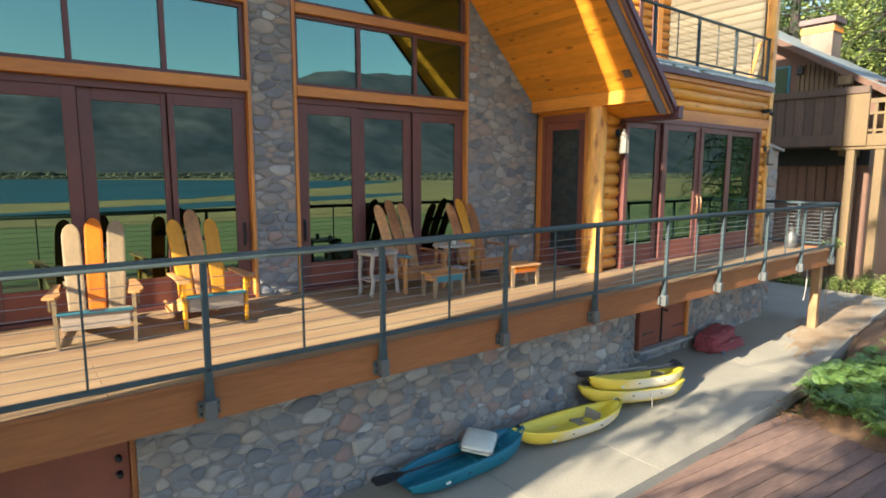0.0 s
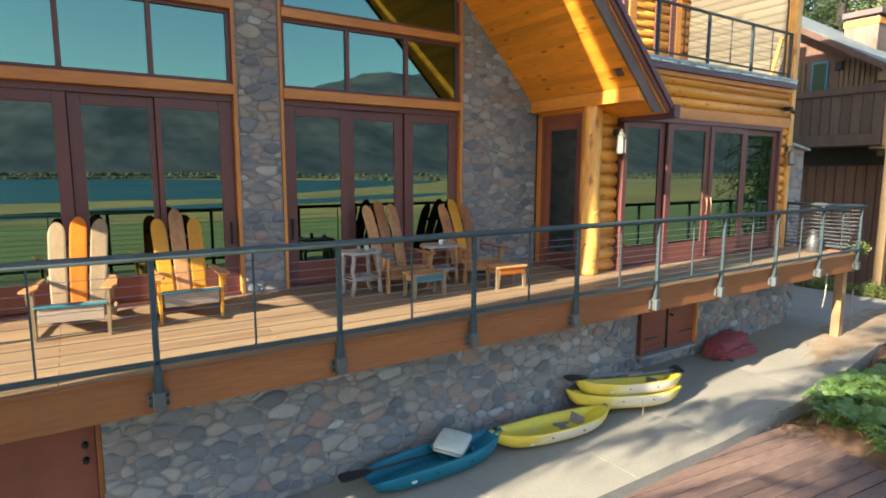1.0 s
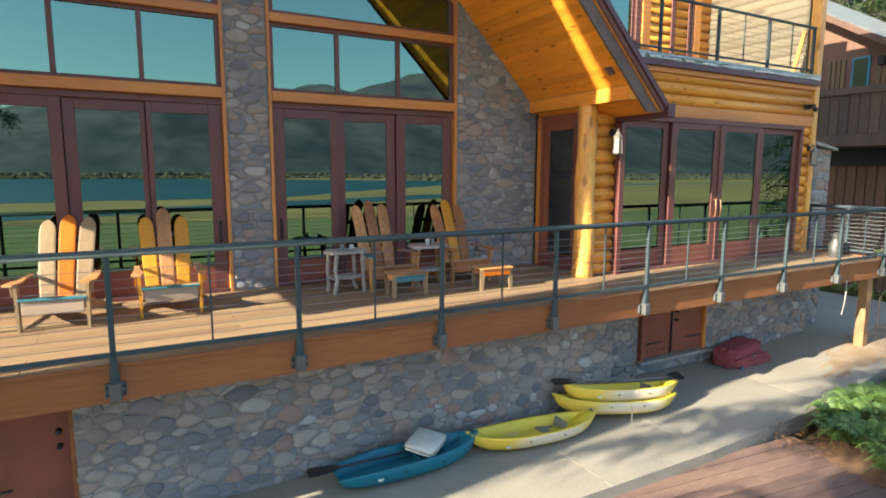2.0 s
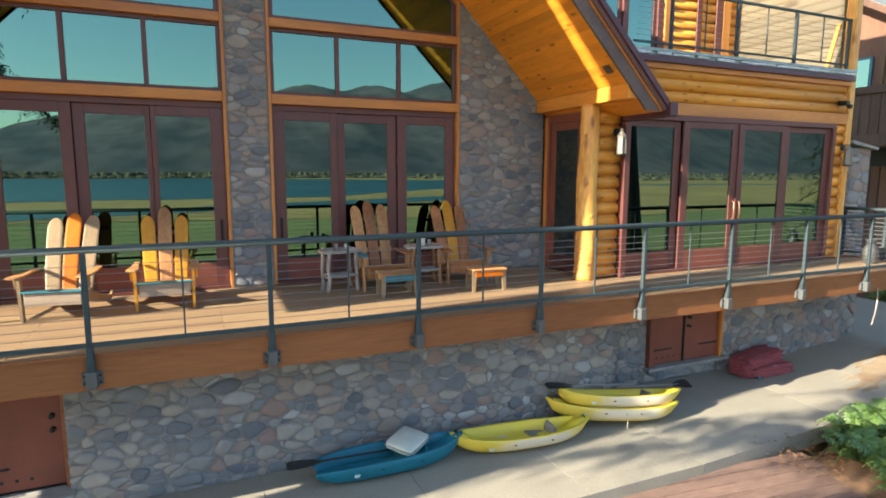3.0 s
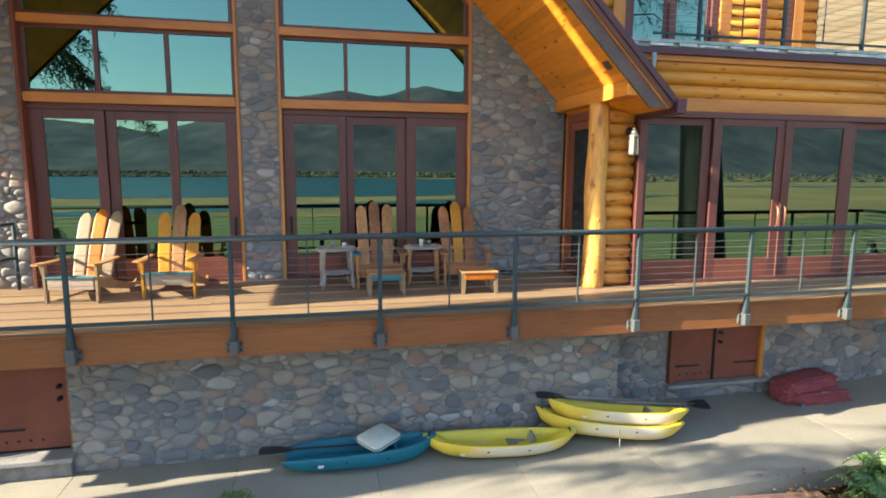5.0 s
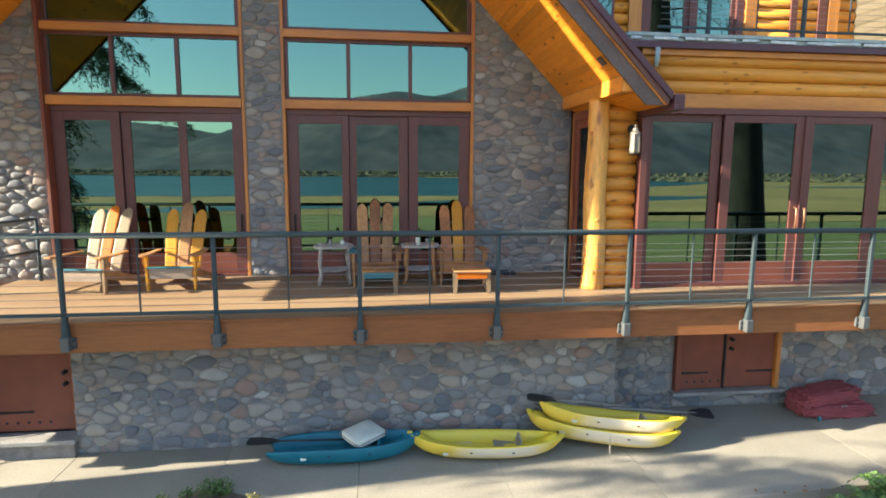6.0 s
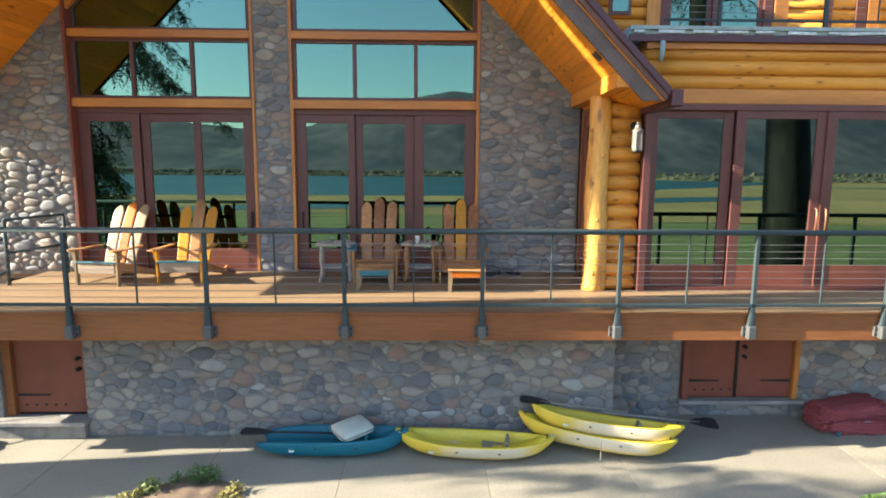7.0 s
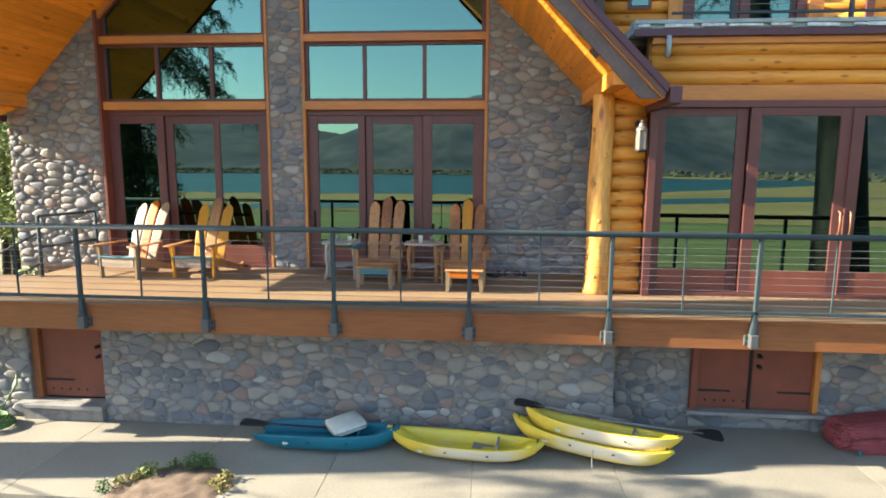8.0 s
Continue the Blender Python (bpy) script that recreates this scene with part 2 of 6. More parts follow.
TEAL = mat("teal paint", (0.02, 0.16, 0.20), 0.5, var=0.15, fine=50, bump=0.08)
SNOW = mat("old snow and flaking white membrane", (0.70, 0.72, 0.70), 0.8, var=0.25, scale=9, fine=40, bump=0.5, tint=(0.35, 0.42, 0.42))
MEMBRANE = mat("grey-green balcony membrane", (0.34, 0.42, 0.40), 0.6, var=0.25, scale=5, fine=40, bump=0.15)
BARNWOOD = mat("brown board siding", (0.155, 0.075, 0.042), 0.75, var=0.35, scale=2.5, fine=30, bump=0.3, stretch=(1, 1, 0.12), tint=(0.10, 0.05, 0.03), rand="object")
# lighter copy of the tan timber: sun on the leg is in the colour
LEGWOOD = mat("leg timber in its sunlit tone", (0.30, 0.17, 0.075), 0.7, var=0.25, scale=2.5, fine=30, bump=0.2, stretch=(1, 1, 0.15))
DUST = mat("dusty trodden earth", (0.315, 0.245, 0.155), 0.95, var=0.4, scale=2.2, fine=45, bump=0.4, tint=(0.23, 0.145, 0.075))
TANWOOD = mat("tan timber", (0.150, 0.094, 0.036), 0.7, var=0.25, scale=2.5, fine=30, bump=0.2, stretch=(1, 1, 0.15))
PARAPET = mat("weathered grey-brown board", (0.120, 0.076, 0.050), 0.8, var=0.35, scale=2.5, fine=30, bump=0.3, stretch=(1, 1, 0.12), tint=(0.075, 0.046, 0.030), rand="object")
ISLE = mat("sandy bed soil", (0.25, 0.175, 0.115), 0.95, var=0.5, scale=5, fine=70, bump=0.8, tint=(0.11, 0.075, 0.048))
GRASS = mat("yellow-green tuft", (0.24, 0.25, 0.05), 0.8, var=0.4, scale=4, fine=30, bump=0.0, tint=(0.30, 0.22, 0.06), rand="island")
CANMETAL = mat("tarnished can metal", (0.10, 0.10, 0.095), 0.5, metal=0.4, var=0.25, scale=6, fine=50, bump=0.1)
CHIMWOOD = mat("grey chimney board", (0.150, 0.117, 0.087), 0.8, var=0.3, scale=2.5, fine=30, bump=0.2, stretch=(1, 1, 0.15), tint=(0.22, 0.155, 0.11))
SHINGLE = mat("grey-green roofing", (0.20, 0.23, 0.21), 0.8, var=0.3, scale=3, fine=30, bump=0.4)
LANTERN = mat("lantern frosted glass", (0.19, 0.172, 0.132), 0.35, var=0.08, fine=40, bump=0.02)
LANTCAP = mat("lantern grey metal", (0.20, 0.185, 0.155), 0.45, metal=0.4, var=0.15, fine=60, bump=0.05)
CREAM = mat("light alder", (0.285, 0.198, 0.100), 0.5, var=0.2, scale=3, fine=30, bump=0.1, stretch=(1, 1, 0.12), rand="object")
HONEY = mat("honey-stained board", (0.68, 0.305, 0.020), 0.45, spec=0.3, var=0.2, scale=3, fine=30, bump=0.1, stretch=(1, 1, 0.12), rand="object")
AMBER = mat("orange-stained board", (0.64, 0.165, 0.006), 0.45, spec=0.3, var=0.2, scale=3, fine=30, bump=0.1, stretch=(1, 1, 0.12), rand="object")
TAN = mat("tan-stained board", (0.60, 0.295, 0.105), 0.5, spec=0.3, var=0.4, scale=3, fine=30, bump=0.1, stretch=(1, 1, 0.12), rand="object")
BRONZE = mat("bronze handle", (0.34, 0.17, 0.085), 0.4, metal=0.5, var=0.15, fine=60, bump=0.05)
WALNUT = mat("brown-stained board", (0.45, 0.185, 0.062), 0.5, spec=0.3, var=0.4, scale=3, fine=30, bump=0.1, stretch=(1, 1, 0.12), rand="object")
APRON = mat("grey-tan board", (0.40, 0.31, 0.22), 0.6, var=0.3, scale=3, fine=30, bump=0.15, stretch=(0.15, 1, 1))
DRIFT = mat("bleached driftwood", (0.42, 0.38, 0.32), 0.8, var=0.3, scale=4, fine=30, bump=0.3)
# the dimness of the unlit rooms is put into this colour
INSIDE = mat("plaster toned dark for dim rooms", (0.10, 0.075, 0.05), 0.9, var=0.2, scale=1, fine=20, bump=0.1)
HOSE = mat("green garden hose", (0.10, 0.22, 0.05), 0.5, var=0.2, fine=50, bump=0.05)
GLASS = glass_mat("coated window glass", 0.262, (0.40, 0.70, 0.56), (0.10, 0.12, 0.12))
SIDEGLASS = glass_mat("clear door glass", 0.26, (0.60, 0.70, 0.66), (0.25, 0.27, 0.26))

# ---- builders ----


def thing(name, label="", category="", group="", kind="", at=(0, 0, 0), turn=0.0):
    ob = new(name)
    ob.empty_display_size = 0.2
    ob.matrix_world = pose(*at, 0, 0, turn)
    return tagged(ob, label, category, group, kind)


def mesh_of(bm, name, smooth=False):
    me = bpy.data.meshes.new(name)
    bm.to_mesh(me)
    bm.free()
    if smooth:
        for p in me.polygons:
            p.use_smooth = True
    return me


def part(name, bm, material, parent=None, label="", smooth=False, kind=""):
    me = bm if isinstance(bm, bpy.types.Mesh) else mesh_of(bm, name, smooth)
    if not me.materials:
        me.materials.append(material)
    ob = new(name, me)
    if parent:
        ob.parent = parent
    return tagged(ob, label, kind=kind)


def struct(name, bm, material, label, category, smooth=False):
    return tagged(part(name, bm, material, None, label, smooth), category=category, kind="structure")


def box(x0, x1, y0, y1, z0, z1, bevel=0.0, bm=None):
    bm2 = bmesh.new()
    bmesh.ops.create_cube(bm2, size=1.0)
    bmesh.ops.scale(bm2, vec=(abs(x1 - x0), abs(y1 - y0), abs(z1 - z0)), verts=bm2.verts)
    bmesh.ops.translate(bm2, vec=((x0 + x1) / 2, (y0 + y1) / 2, (z0 + z1) / 2), verts=bm2.verts)
    if bevel:
        bmesh.ops.bevel(bm2, geom=bm2.edges[:], offset=bevel, segments=2, profile=0.5, affect="EDGES")
    return merge(bm, bm2)


def merge(bm, bm2):
    if bm is None:
        return bm2
    me = bpy.data.meshes.new("tmp")
    bm2.to_mesh(me)
    bm2.free()
    bm.from_mesh(me)
    bpy.data.meshes.remove(me)
    return bm


def moved(bm, m):
    bmesh.ops.transform(bm, matrix=m, verts=bm.verts)
    return bm


def prism(poly, axis, a, b, bm=None):
    """A flat outline of (u, v) pushed from a to b along an axis: 'y' takes (x, z), 'x' takes (y, z), 'z' takes (x, y)."""
    bm = bm or bmesh.new()
    put = {"y": lambda u, v, w: (u, w, v), "x": lambda u, v, w: (w, u, v), "z": lambda u, v, w: (u, v, w)}[axis]
    lo = [bm.verts.new(put(u, v, a)) for u, v in poly]
    hi = [bm.verts.new(put(u, v, b)) for u, v in poly]
    k = len(poly)
    faces = [bm.faces.new(lo), bm.faces.new(hi[::-1])]
    faces += [bm.faces.new((lo[i], hi[i], hi[(i + 1) % k], lo[(i + 1) % k])) for i in range(k)]
    bmesh.ops.recalc_face_normals(bm, faces=faces)
    return bm


def tube(pts, radius, sides=8, bm=None):
    """A round bar along a line of points; radius: one, or one a point."""
    bm = bm or bmesh.new()
    pts = [Vector(p) for p in pts]
    rad = radius if isinstance(radius, (list, tuple)) else [radius] * len(pts)
    rings = []
    side = None
    for i, p in enumerate(pts):
        d = (pts[min(i + 1, len(pts) - 1)] - pts[max(i - 1, 0)]).normalized()
        if side is None:
            side = d.cross(Vector((0, 0, 1)) if abs(d.z) < 0.9 else Vector((1, 0, 0))).normalized()
        side = (side - d * side.dot(d)).normalized()
        up = d.cross(side)
        rings.append([bm.verts.new(p + (side * math.cos(2 * math.pi * k / sides) + up * math.sin(2 * math.pi * k / sides)) * rad[i]) for k in range(sides)])
    for a, b in zip(rings, rings[1:]):
        for k in range(sides):
            bm.faces.new((a[k], a[(k + 1) % sides], b[(k + 1) % sides], b[k]))
    bm.faces.new(rings[0][::-1])
    bm.faces.new(rings[-1])
    return bm


def lathe(prof, sides=16, bm=None):
    """A turned shape from (radius, z)."""
    bm = bm or bmesh.new()
    rings = [[bm.verts.new((r * math.cos(2 * math.pi * k / sides), r * math.sin(2 * math.pi * k / sides), z)) for k in range(sides)] for r, z in prof]
    for a, b in zip(rings, rings[1:]):
        for k in range(sides):
            bm.faces.new((a[k], a[(k + 1) % sides], b[(k + 1) % sides], b[k]))
    bm.faces.new(rings[0][::-1])
    bm.faces.new(rings[-1])
    return bm


def clip(poly, nx, ny, c):
    """The part of an outline where nx*x + ny*y <= c."""
    out = []
    for i, p in enumerate(poly):
        q = poly[(i + 1) % len(poly)]
        dp, dq = nx * p[0] + ny * p[1] - c, nx * q[0] + ny * q[1] - c
        if dp <= 0:
            out.append(p)
        if dp * dq < 0:
            s = dp / (dp - dq)
            out.append((p[0] + s * (q[0] - p[0]), p[1] + s * (q[1] - p[1])))
    return out


def stone_cells(u0, u1, z0, z1, size, seed, cuts, flat):
    """Outlines of packed river stones that fill a rectangle, less what lies beyond the cuts."""
    rng = np.random.default_rng(seed)
    w, h = (u1 - u0) / flat, z1 - z0
    count = int(w * h / (size * size))
    pts = np.empty((0, 2))
    while len(pts) < count:
        cand = rng.random((14, 2)) * (w, h)
        if len(pts):
            d = ((cand[:, None] - pts[None]) ** 2).sum(2).min(1)
            cand = cand[int(d.argmax())] if rng.random() < 0.62 else cand[int(np.argsort(d)[8])]
        else:
            cand = cand[0]
        pts = np.vstack([pts, cand])
    wt = (rng.random(count) ** 2.2) * (size * 1.25) ** 2
    cells = []
    for i, p in enumerate(pts):
        poly = [(0, 0), (w, 0), (w, h), (0, h)]
        near = np.argsort(((pts - p) ** 2).sum(1))[1:22]
        for j in near:
            q = pts[j]
            n = q - p
            c = (q @ q - p @ p - wt[j] + wt[i]) / 2
            poly = clip(poly, n[0], n[1], c)
            if len(poly) < 3:
                break
        if len(poly) < 3:
            continue
        poly = [(u0 + x * flat, z0 + y) for x, y in poly]
        for nx, ny, c in cuts:
            poly = clip(poly, nx, ny, c)
            if len(poly) < 3:
                break
        if len(poly) < 3:
            continue
        cx, cy = sum(x for x, _ in poly) / len(poly), sum(y for _, y in poly) / len(poly)
        area = abs(sum(a[0] * b[1] - b[0] * a[1] for a, b in zip(poly, poly[1:] + poly[:1]))) / 2
        if area < 0.0012:
            continue
        k = max(0.7, 1 - 0.012 / math.sqrt(area))
        poly = [(cx + (x - cx) * k, cy + (y - cy) * k) for x, y in poly]
        # draw the outline towards a rounded pebble
        q = np.array(poly) - (cx, cy)
        span = np.abs(q).max(0)
        rad = np.hypot(q[:, 0] / span[0], q[:, 1] / span[1])
        q = q * (1 + 0.62 * (0.92 / np.maximum(rad, 0.3) - 1))[:, None]
        poly = [(cx + a, cy + b) for a, b in q]
        for _ in range(2):
            poly = [r for a, b in zip(poly, poly[1:] + poly[:1]) for r in
                    ((0.75 * a[0] + 0.25 * b[0], 0.75 * a[1] + 0.25 * b[1]), (0.25 * a[0] + 0.75 * b[0], 0.25 * a[1] + 0.75 * b[1]))]
        step = max(1, len(poly) // 12)
        cells.append((cx, cy, area, poly[::step]))
    return cells


def stone_geo(cell, rng, place, proud=1.0):
    """One rounded stone, standing proud of its bed; place(u, out, z) gives the world point."""
    cx, cy, area, poly = cell
    depth = min(0.045, 0.125 * math.sqrt(area)) * rng.uniform(0.75, 1.25) * proud
    tilt, tz = rng.uniform(-0.12, 0.12), rng.uniform(-0.1, 0.1)
    rings, verts, faces = ((1.0, -0.05), (0.96, 0.42), (0.80, 0.82), (0.45, 1.0)), [], []
    k = len(poly)
    for s, d in rings:
        for x, y in poly:
            dx, dy = (x - cx) * s, (y - cy) * s
            verts.append(place(cx + dx, d * depth + (tilt * dx + tz * dy if d > 0 else 0), cy + dy))
    for r in range(3):
        for i in range(k):
            faces.append((r * k + i, r * k + (i + 1) % k, (r + 1) * k + (i + 1) % k, (r + 1) * k + i))
    faces.append(tuple(range(3 * k, 4 * k)))
    return verts, faces


def lay_stones(parent, u0, u1, z0, z1, place, size, seed, cuts=(), most=520, flip=False, proud=1.0, flat=1.6):
    cells = stone_cells(u0, u1, z0, z1, size, seed, cuts, flat)
    rng = random.Random(seed)
    rest_v, rest_f = [], []
    for i, cell in enumerate(cells):
        v, f = stone_geo(cell, rng, place, proud)
        if flip:
            f = [q[::-1] for q in f]
        if i < most:
            c = Vector(place(cell[0], 0, cell[1]))
            me = bpy.data.meshes.new("stone")
            me.from_pydata([Vector(p) - c for p in v], [], f)
            me.polygons.foreach_set("use_smooth", [True] * len(f))
            me.materials.append(STONE_P)
            ob = new("stone", me)
            ob.location = c
            ob.parent = parent
        else:
            o = len(rest_v)
            rest_v += v
            rest_f += [tuple(o + q for q in face) for face in f]
    if rest_v:
        me = bpy.data.meshes.new("packed_stones")
        me.from_pydata(rest_v, [], rest_f)
        me.polygons.foreach_set("use_smooth", [True] * len(rest_f))
        part("packed_stones", me, STONE_I, parent, kind="stuff")


# ---- ground, water and distance ----
def soft(x, a, b):
    t = min(1, max(0, (x - a) / (b - a)))
    return t * t * (3 - 2 * t)


bm = bmesh.new()
bmesh.ops.create_circle(bm, cap_ends=True, segments=96, radius=4500)
moved(bm, Matrix.Translation((0, 0, -0.5)))
struct("ground", bm, LAWN, "flat green lawn that runs out to the lake", "lawn")


def shore(name, x0, x1, near, far, z, material, label, category, seed, rough, slant=0.0):
    """A flat sheet between a near and a far wavy line, y falling away from the house."""
    bm = bmesh.new()
    top, bot = [], []
    for i in range(61):
        x = x0 + (x1 - x0) * i / 60
        pinch = min(1, 6 * i / 60, 6 * (60 - i) / 60)
        mid = -(near + far) / 2 - slant * (x - x0)
        a = -near - slant * (x - x0) + rough * noise.noise((x * 0.012, seed, 0)) * 2
        b = -far - slant * (x - x0) + rough * noise.noise((x * 0.009, seed, 5)) * 3
        top.append(bm.verts.new((x, mid + (a - mid) * pinch, z)))
        bot.append(bm.verts.new((x, mid + (b - mid) * pinch, z)))
    for i in range(60):
        if (top[i].co - top[i + 1].co).length > 0:
            bm.faces.new((top[i], bot[i], bot[i + 1], top[i + 1]))
    bmesh.ops.remove_doubles(bm, verts=bm.verts, dist=0.001)
    bmesh.ops.recalc_face_normals(bm, faces=bm.faces)
    return struct(name, bm, material, label, category)


shore("shore_meadow", -700, 900, 43, 420, -0.46, MEADOW, "dry yellow grass along the lake shore", "shore", 1.0, 8)
shore("water_lake", -700, 172, 88, 395, -0.42, WATER, "calm blue lake beyond the lawn", "water", 2.0, 10)
shore("water_inlet", 110, 420, 150, 158, -0.42, WATER, "narrow blue inlet in the meadow", "water", 4.0, 6)
shore("water_channel", -40, 78, 36, 47, -0.44, WATER, "thin channel of water across the grass", "water", 7.0, 2, 0.42)


# the hills' skyline: bearing and height in degrees, seen from the deck
SKYLINE = ((-70, 4.6), (-25, 4.6), (-18.5, 4.0), (-15.5, 3.7), (-13.5, 3.35), (-12.3, 3.2), (-11.5, 3.6), (-10.4, 4.3), (-9.2, 4.6), (-6, 5.4), (-1, 7.1), (2, 7.7), (5.4, 7.2), (7.5, 7.65), (9.8, 8.2),
           (13.2, 7.6), (15.4, 8.25), (18.7, 7.4), (21, 8.4), (26, 9.5), (36, 9.2), (70, 8.0))


def skyline(x, y):
    a = math.degrees(math.atan2(x - 3, -y))
    return math.hypot(x, y) * math.tan(radians(float(np.interp(a, [p[0] for p in SKYLINE], [p[1] for p in SKYLINE]))))


def hills(name, near, far, x0, x1, height, wave, seed, material, label):
    """A long wooded ridge on the far side of the lake."""
    nx, ny = 420, 30
    verts, faces = [], []
    for j in range(ny + 1):
        s = j / ny
        for i in range(nx + 1):
            x = x0 + (x1 - x0) * i / nx
            y = -(near + (far - near) * s)
            crest = height * (0.72 + 0.28 * noise.noise((x / wave, seed, 0)) + 0.12 * noise.noise((x / wave * 3.1, seed, 3))) if height else skyline(x, -(near + 0.8 * (far - near)))
            z = crest * math.sin(min(1, s * 1.25) * math.pi / 2) ** 1.3 + 5 * noise.noise((x / wave * 9, y / wave * 9, seed)) * s + 4 * noise.noise((x / 25, y / 25, seed)) * s + 2.5 * noise.noise((x / 11, y / 30, seed)) * s
            verts.append((x, y, max(z, 0) - 0.5))
    for j in range(ny):
        for i in range(nx):
            a = j * (nx + 1) + i
            faces.append((a, a + nx + 1, a + nx + 2, a + 1))
    me = bpy.data.meshes.new(name)
    me.from_pydata(verts, [], faces)
    me.polygons.foreach_set("use_smooth", [True] * len(faces))
    return struct(name, me, material, label, "hill")


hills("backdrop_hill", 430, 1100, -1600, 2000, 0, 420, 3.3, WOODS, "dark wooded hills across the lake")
hills("backdrop_peak", 3000, 3900, -1750, -300, 325, 260, 5.1, SNOW, "snow-covered peaks far beyond the lake")
hills("backdrop_mountain", 1500, 3600, -4200, 4200, 165, 1100, 8.6, RIDGE, "mountains coloured haze-grey behind the hills")

# far trees on the opposite shore, too many to count
rng = random.Random(5)
tv, tf = [], []
for k in range(9000):
    x = rng.uniform(-700, 900)
    y = -rng.uniform(402, 470) if x < 150 else -rng.uniform(250, 470)
    h, r = rng.uniform(1.0, 3.4) * (1.5 if -y > 425 else 0.7), rng.uniform(1.6, 4)
    o = len(tv)
    for lvl, (s, z) in enumerate(((1.0, 0.0), (0.95, 0.4), (0.65, 0.78))):
        for q in range(5):
            a = q * 1.2566 + lvl
            tv.append((x + r * s * math.cos(a) * rng.uniform(0.7, 1.2), y + r * s * math.sin(a), -0.5 + h * z))
    tv.append((x, y, -0.5 + h))
    for lvl in range(2):
        for q in range(5):
            tf.append((o + lvl * 5 + q, o + lvl * 5 + (q + 1) % 5, o + lvl * 5 + 5 + (q + 1) % 5, o + lvl * 5 + 5 + q))
    tf += [(o + 10 + q, o + 10 + (q + 1) % 5, o + 15) for q in range(5)]
me = bpy.data.meshes.new("far_woods")
me.from_pydata(tv, [], tf)
tagged(part("far_woods", me, BRUSH, None, "brown brush and low woods along the far shore"), category="woods", kind="stuff")

# ---- the lodge: levels ----
DECK, RIDGE_X, RIDGE_Z, PITCH = 2.30, 3.617, 11.355, 1.02
RAKE_Y = 5.95


def under(x):
    """The height of the gable's lining at x."""
    return RIDGE_Z - PITCH * abs(x - RIDGE_X)


# ---- stone walls ----
def front(y):
    return lambda u, out, z: (u, y - out, z)


wall_base = struct("wall_base", box(0.92, 9.42, 6.46, 6.85, -0.3, 2.06), MORTAR, "river-stone basement wall under the deck", "wall")
wall_base_return = struct("wall_base_return", box(9.30, 9.42, 6.85, 7.4, -0.3, 2.06), MORTAR, "short river-stone return of the basement wall", "wall")
wall_base_west = struct("wall_base_west", box(-4.2, -0.42, 6.46, 6.85, -0.3, 2.06), MORTAR, "sunlit river-stone basement wall beside the door", "wall")
bm = box(9.42, 10.82, 7.12, 7.45, -0.3, 2.06)
box(12.86, 16.95, 7.12, 7.45, -0.3, 2.06, 0, bm)
box(10.82, 12.86, 7.16, 7.45, -0.3, 0.30, 0, bm)
wall_base_east = struct("wall_base_east", bm, MORTAR, "recessed river-stone basement wall round the double door", "wall")
bm = box(-2.35, -0.36, 8.70, 9.1, DECK - 0.05, 5.45)
prism([(-2.35, 5.45), (-0.36, 5.45), (-0.36, under(-0.36)), (-2.2, under(-2.2) + 0.02)], "y", 8.70, 9.1, bm)
wall_west = struct("wall_west", bm, MORTAR, "tall river-stone wall, its foot in raking sun", "wall")
bm = prism([(3.10, DECK - 0.05), (3.76, DECK - 0.05), (3.76, under(3.76)), (3.47, under(3.47)), (3.10, under(3.10))], "y", 8.76, 9.1)
wall_pier = struct("wall_pier", bm, MORTAR, "narrow river-stone pier between the two window bays", "wall")
bm = prism([(7.36, DECK - 0.05), (9.30, DECK - 0.05), (9.30, under(9.05)), (9.05, under(9.05)), (7.36, under(7.36))], "y", 8.76, 9.1)
wall_east = struct("wall_east", bm, MORTAR, "shaded river-stone wall under the roof slope", "wall")

# ---- deck ----
bm = box(-3.0, 17.0, 5.62, 7.36, 2.02, DECK - 0.042)
box(-0.98, 17.0, 7.36, 8.9, 2.02, DECK - 0.042, 0, bm)
deck = struct("floor_deck", bm, FASCIA, "raised timber deck along the lake front of the lodge", "deck")
fascia = struct("trim_deck_beam", box(-3.0, 17.06, 5.50, 5.62, 1.88, DECK - 0.044, 0.008), FASCIA, "long stained timber beam along the deck's edge", "beam")
struct("trim_deck_beam_end", box(16.98, 17.10, 5.622, 7.3, 1.88, DECK + 0.02, 0.008), FASCIA, "stained timber beam across the deck's end", "beam")
struct("trim_deck_leg", box(16.60, 16.80, 5.60, 5.80, -0.02, 1.88, 0.01), LEGWOOD, "square timber leg under the deck's corner", "post")
bm = bmesh.new()
for k in range(9):
    box(-2.9 + k * 2.4, -2.8 + k * 2.4, 5.63, 6.9 if 9.4 < -2.9 + k * 2.4 else 6.45, 1.89, 2.018, 0, bm)
struct("trim_deck_joists", bm, FASCIA, "dark joists under the deck", "joist")

# ---- glazed bays of the gable ----


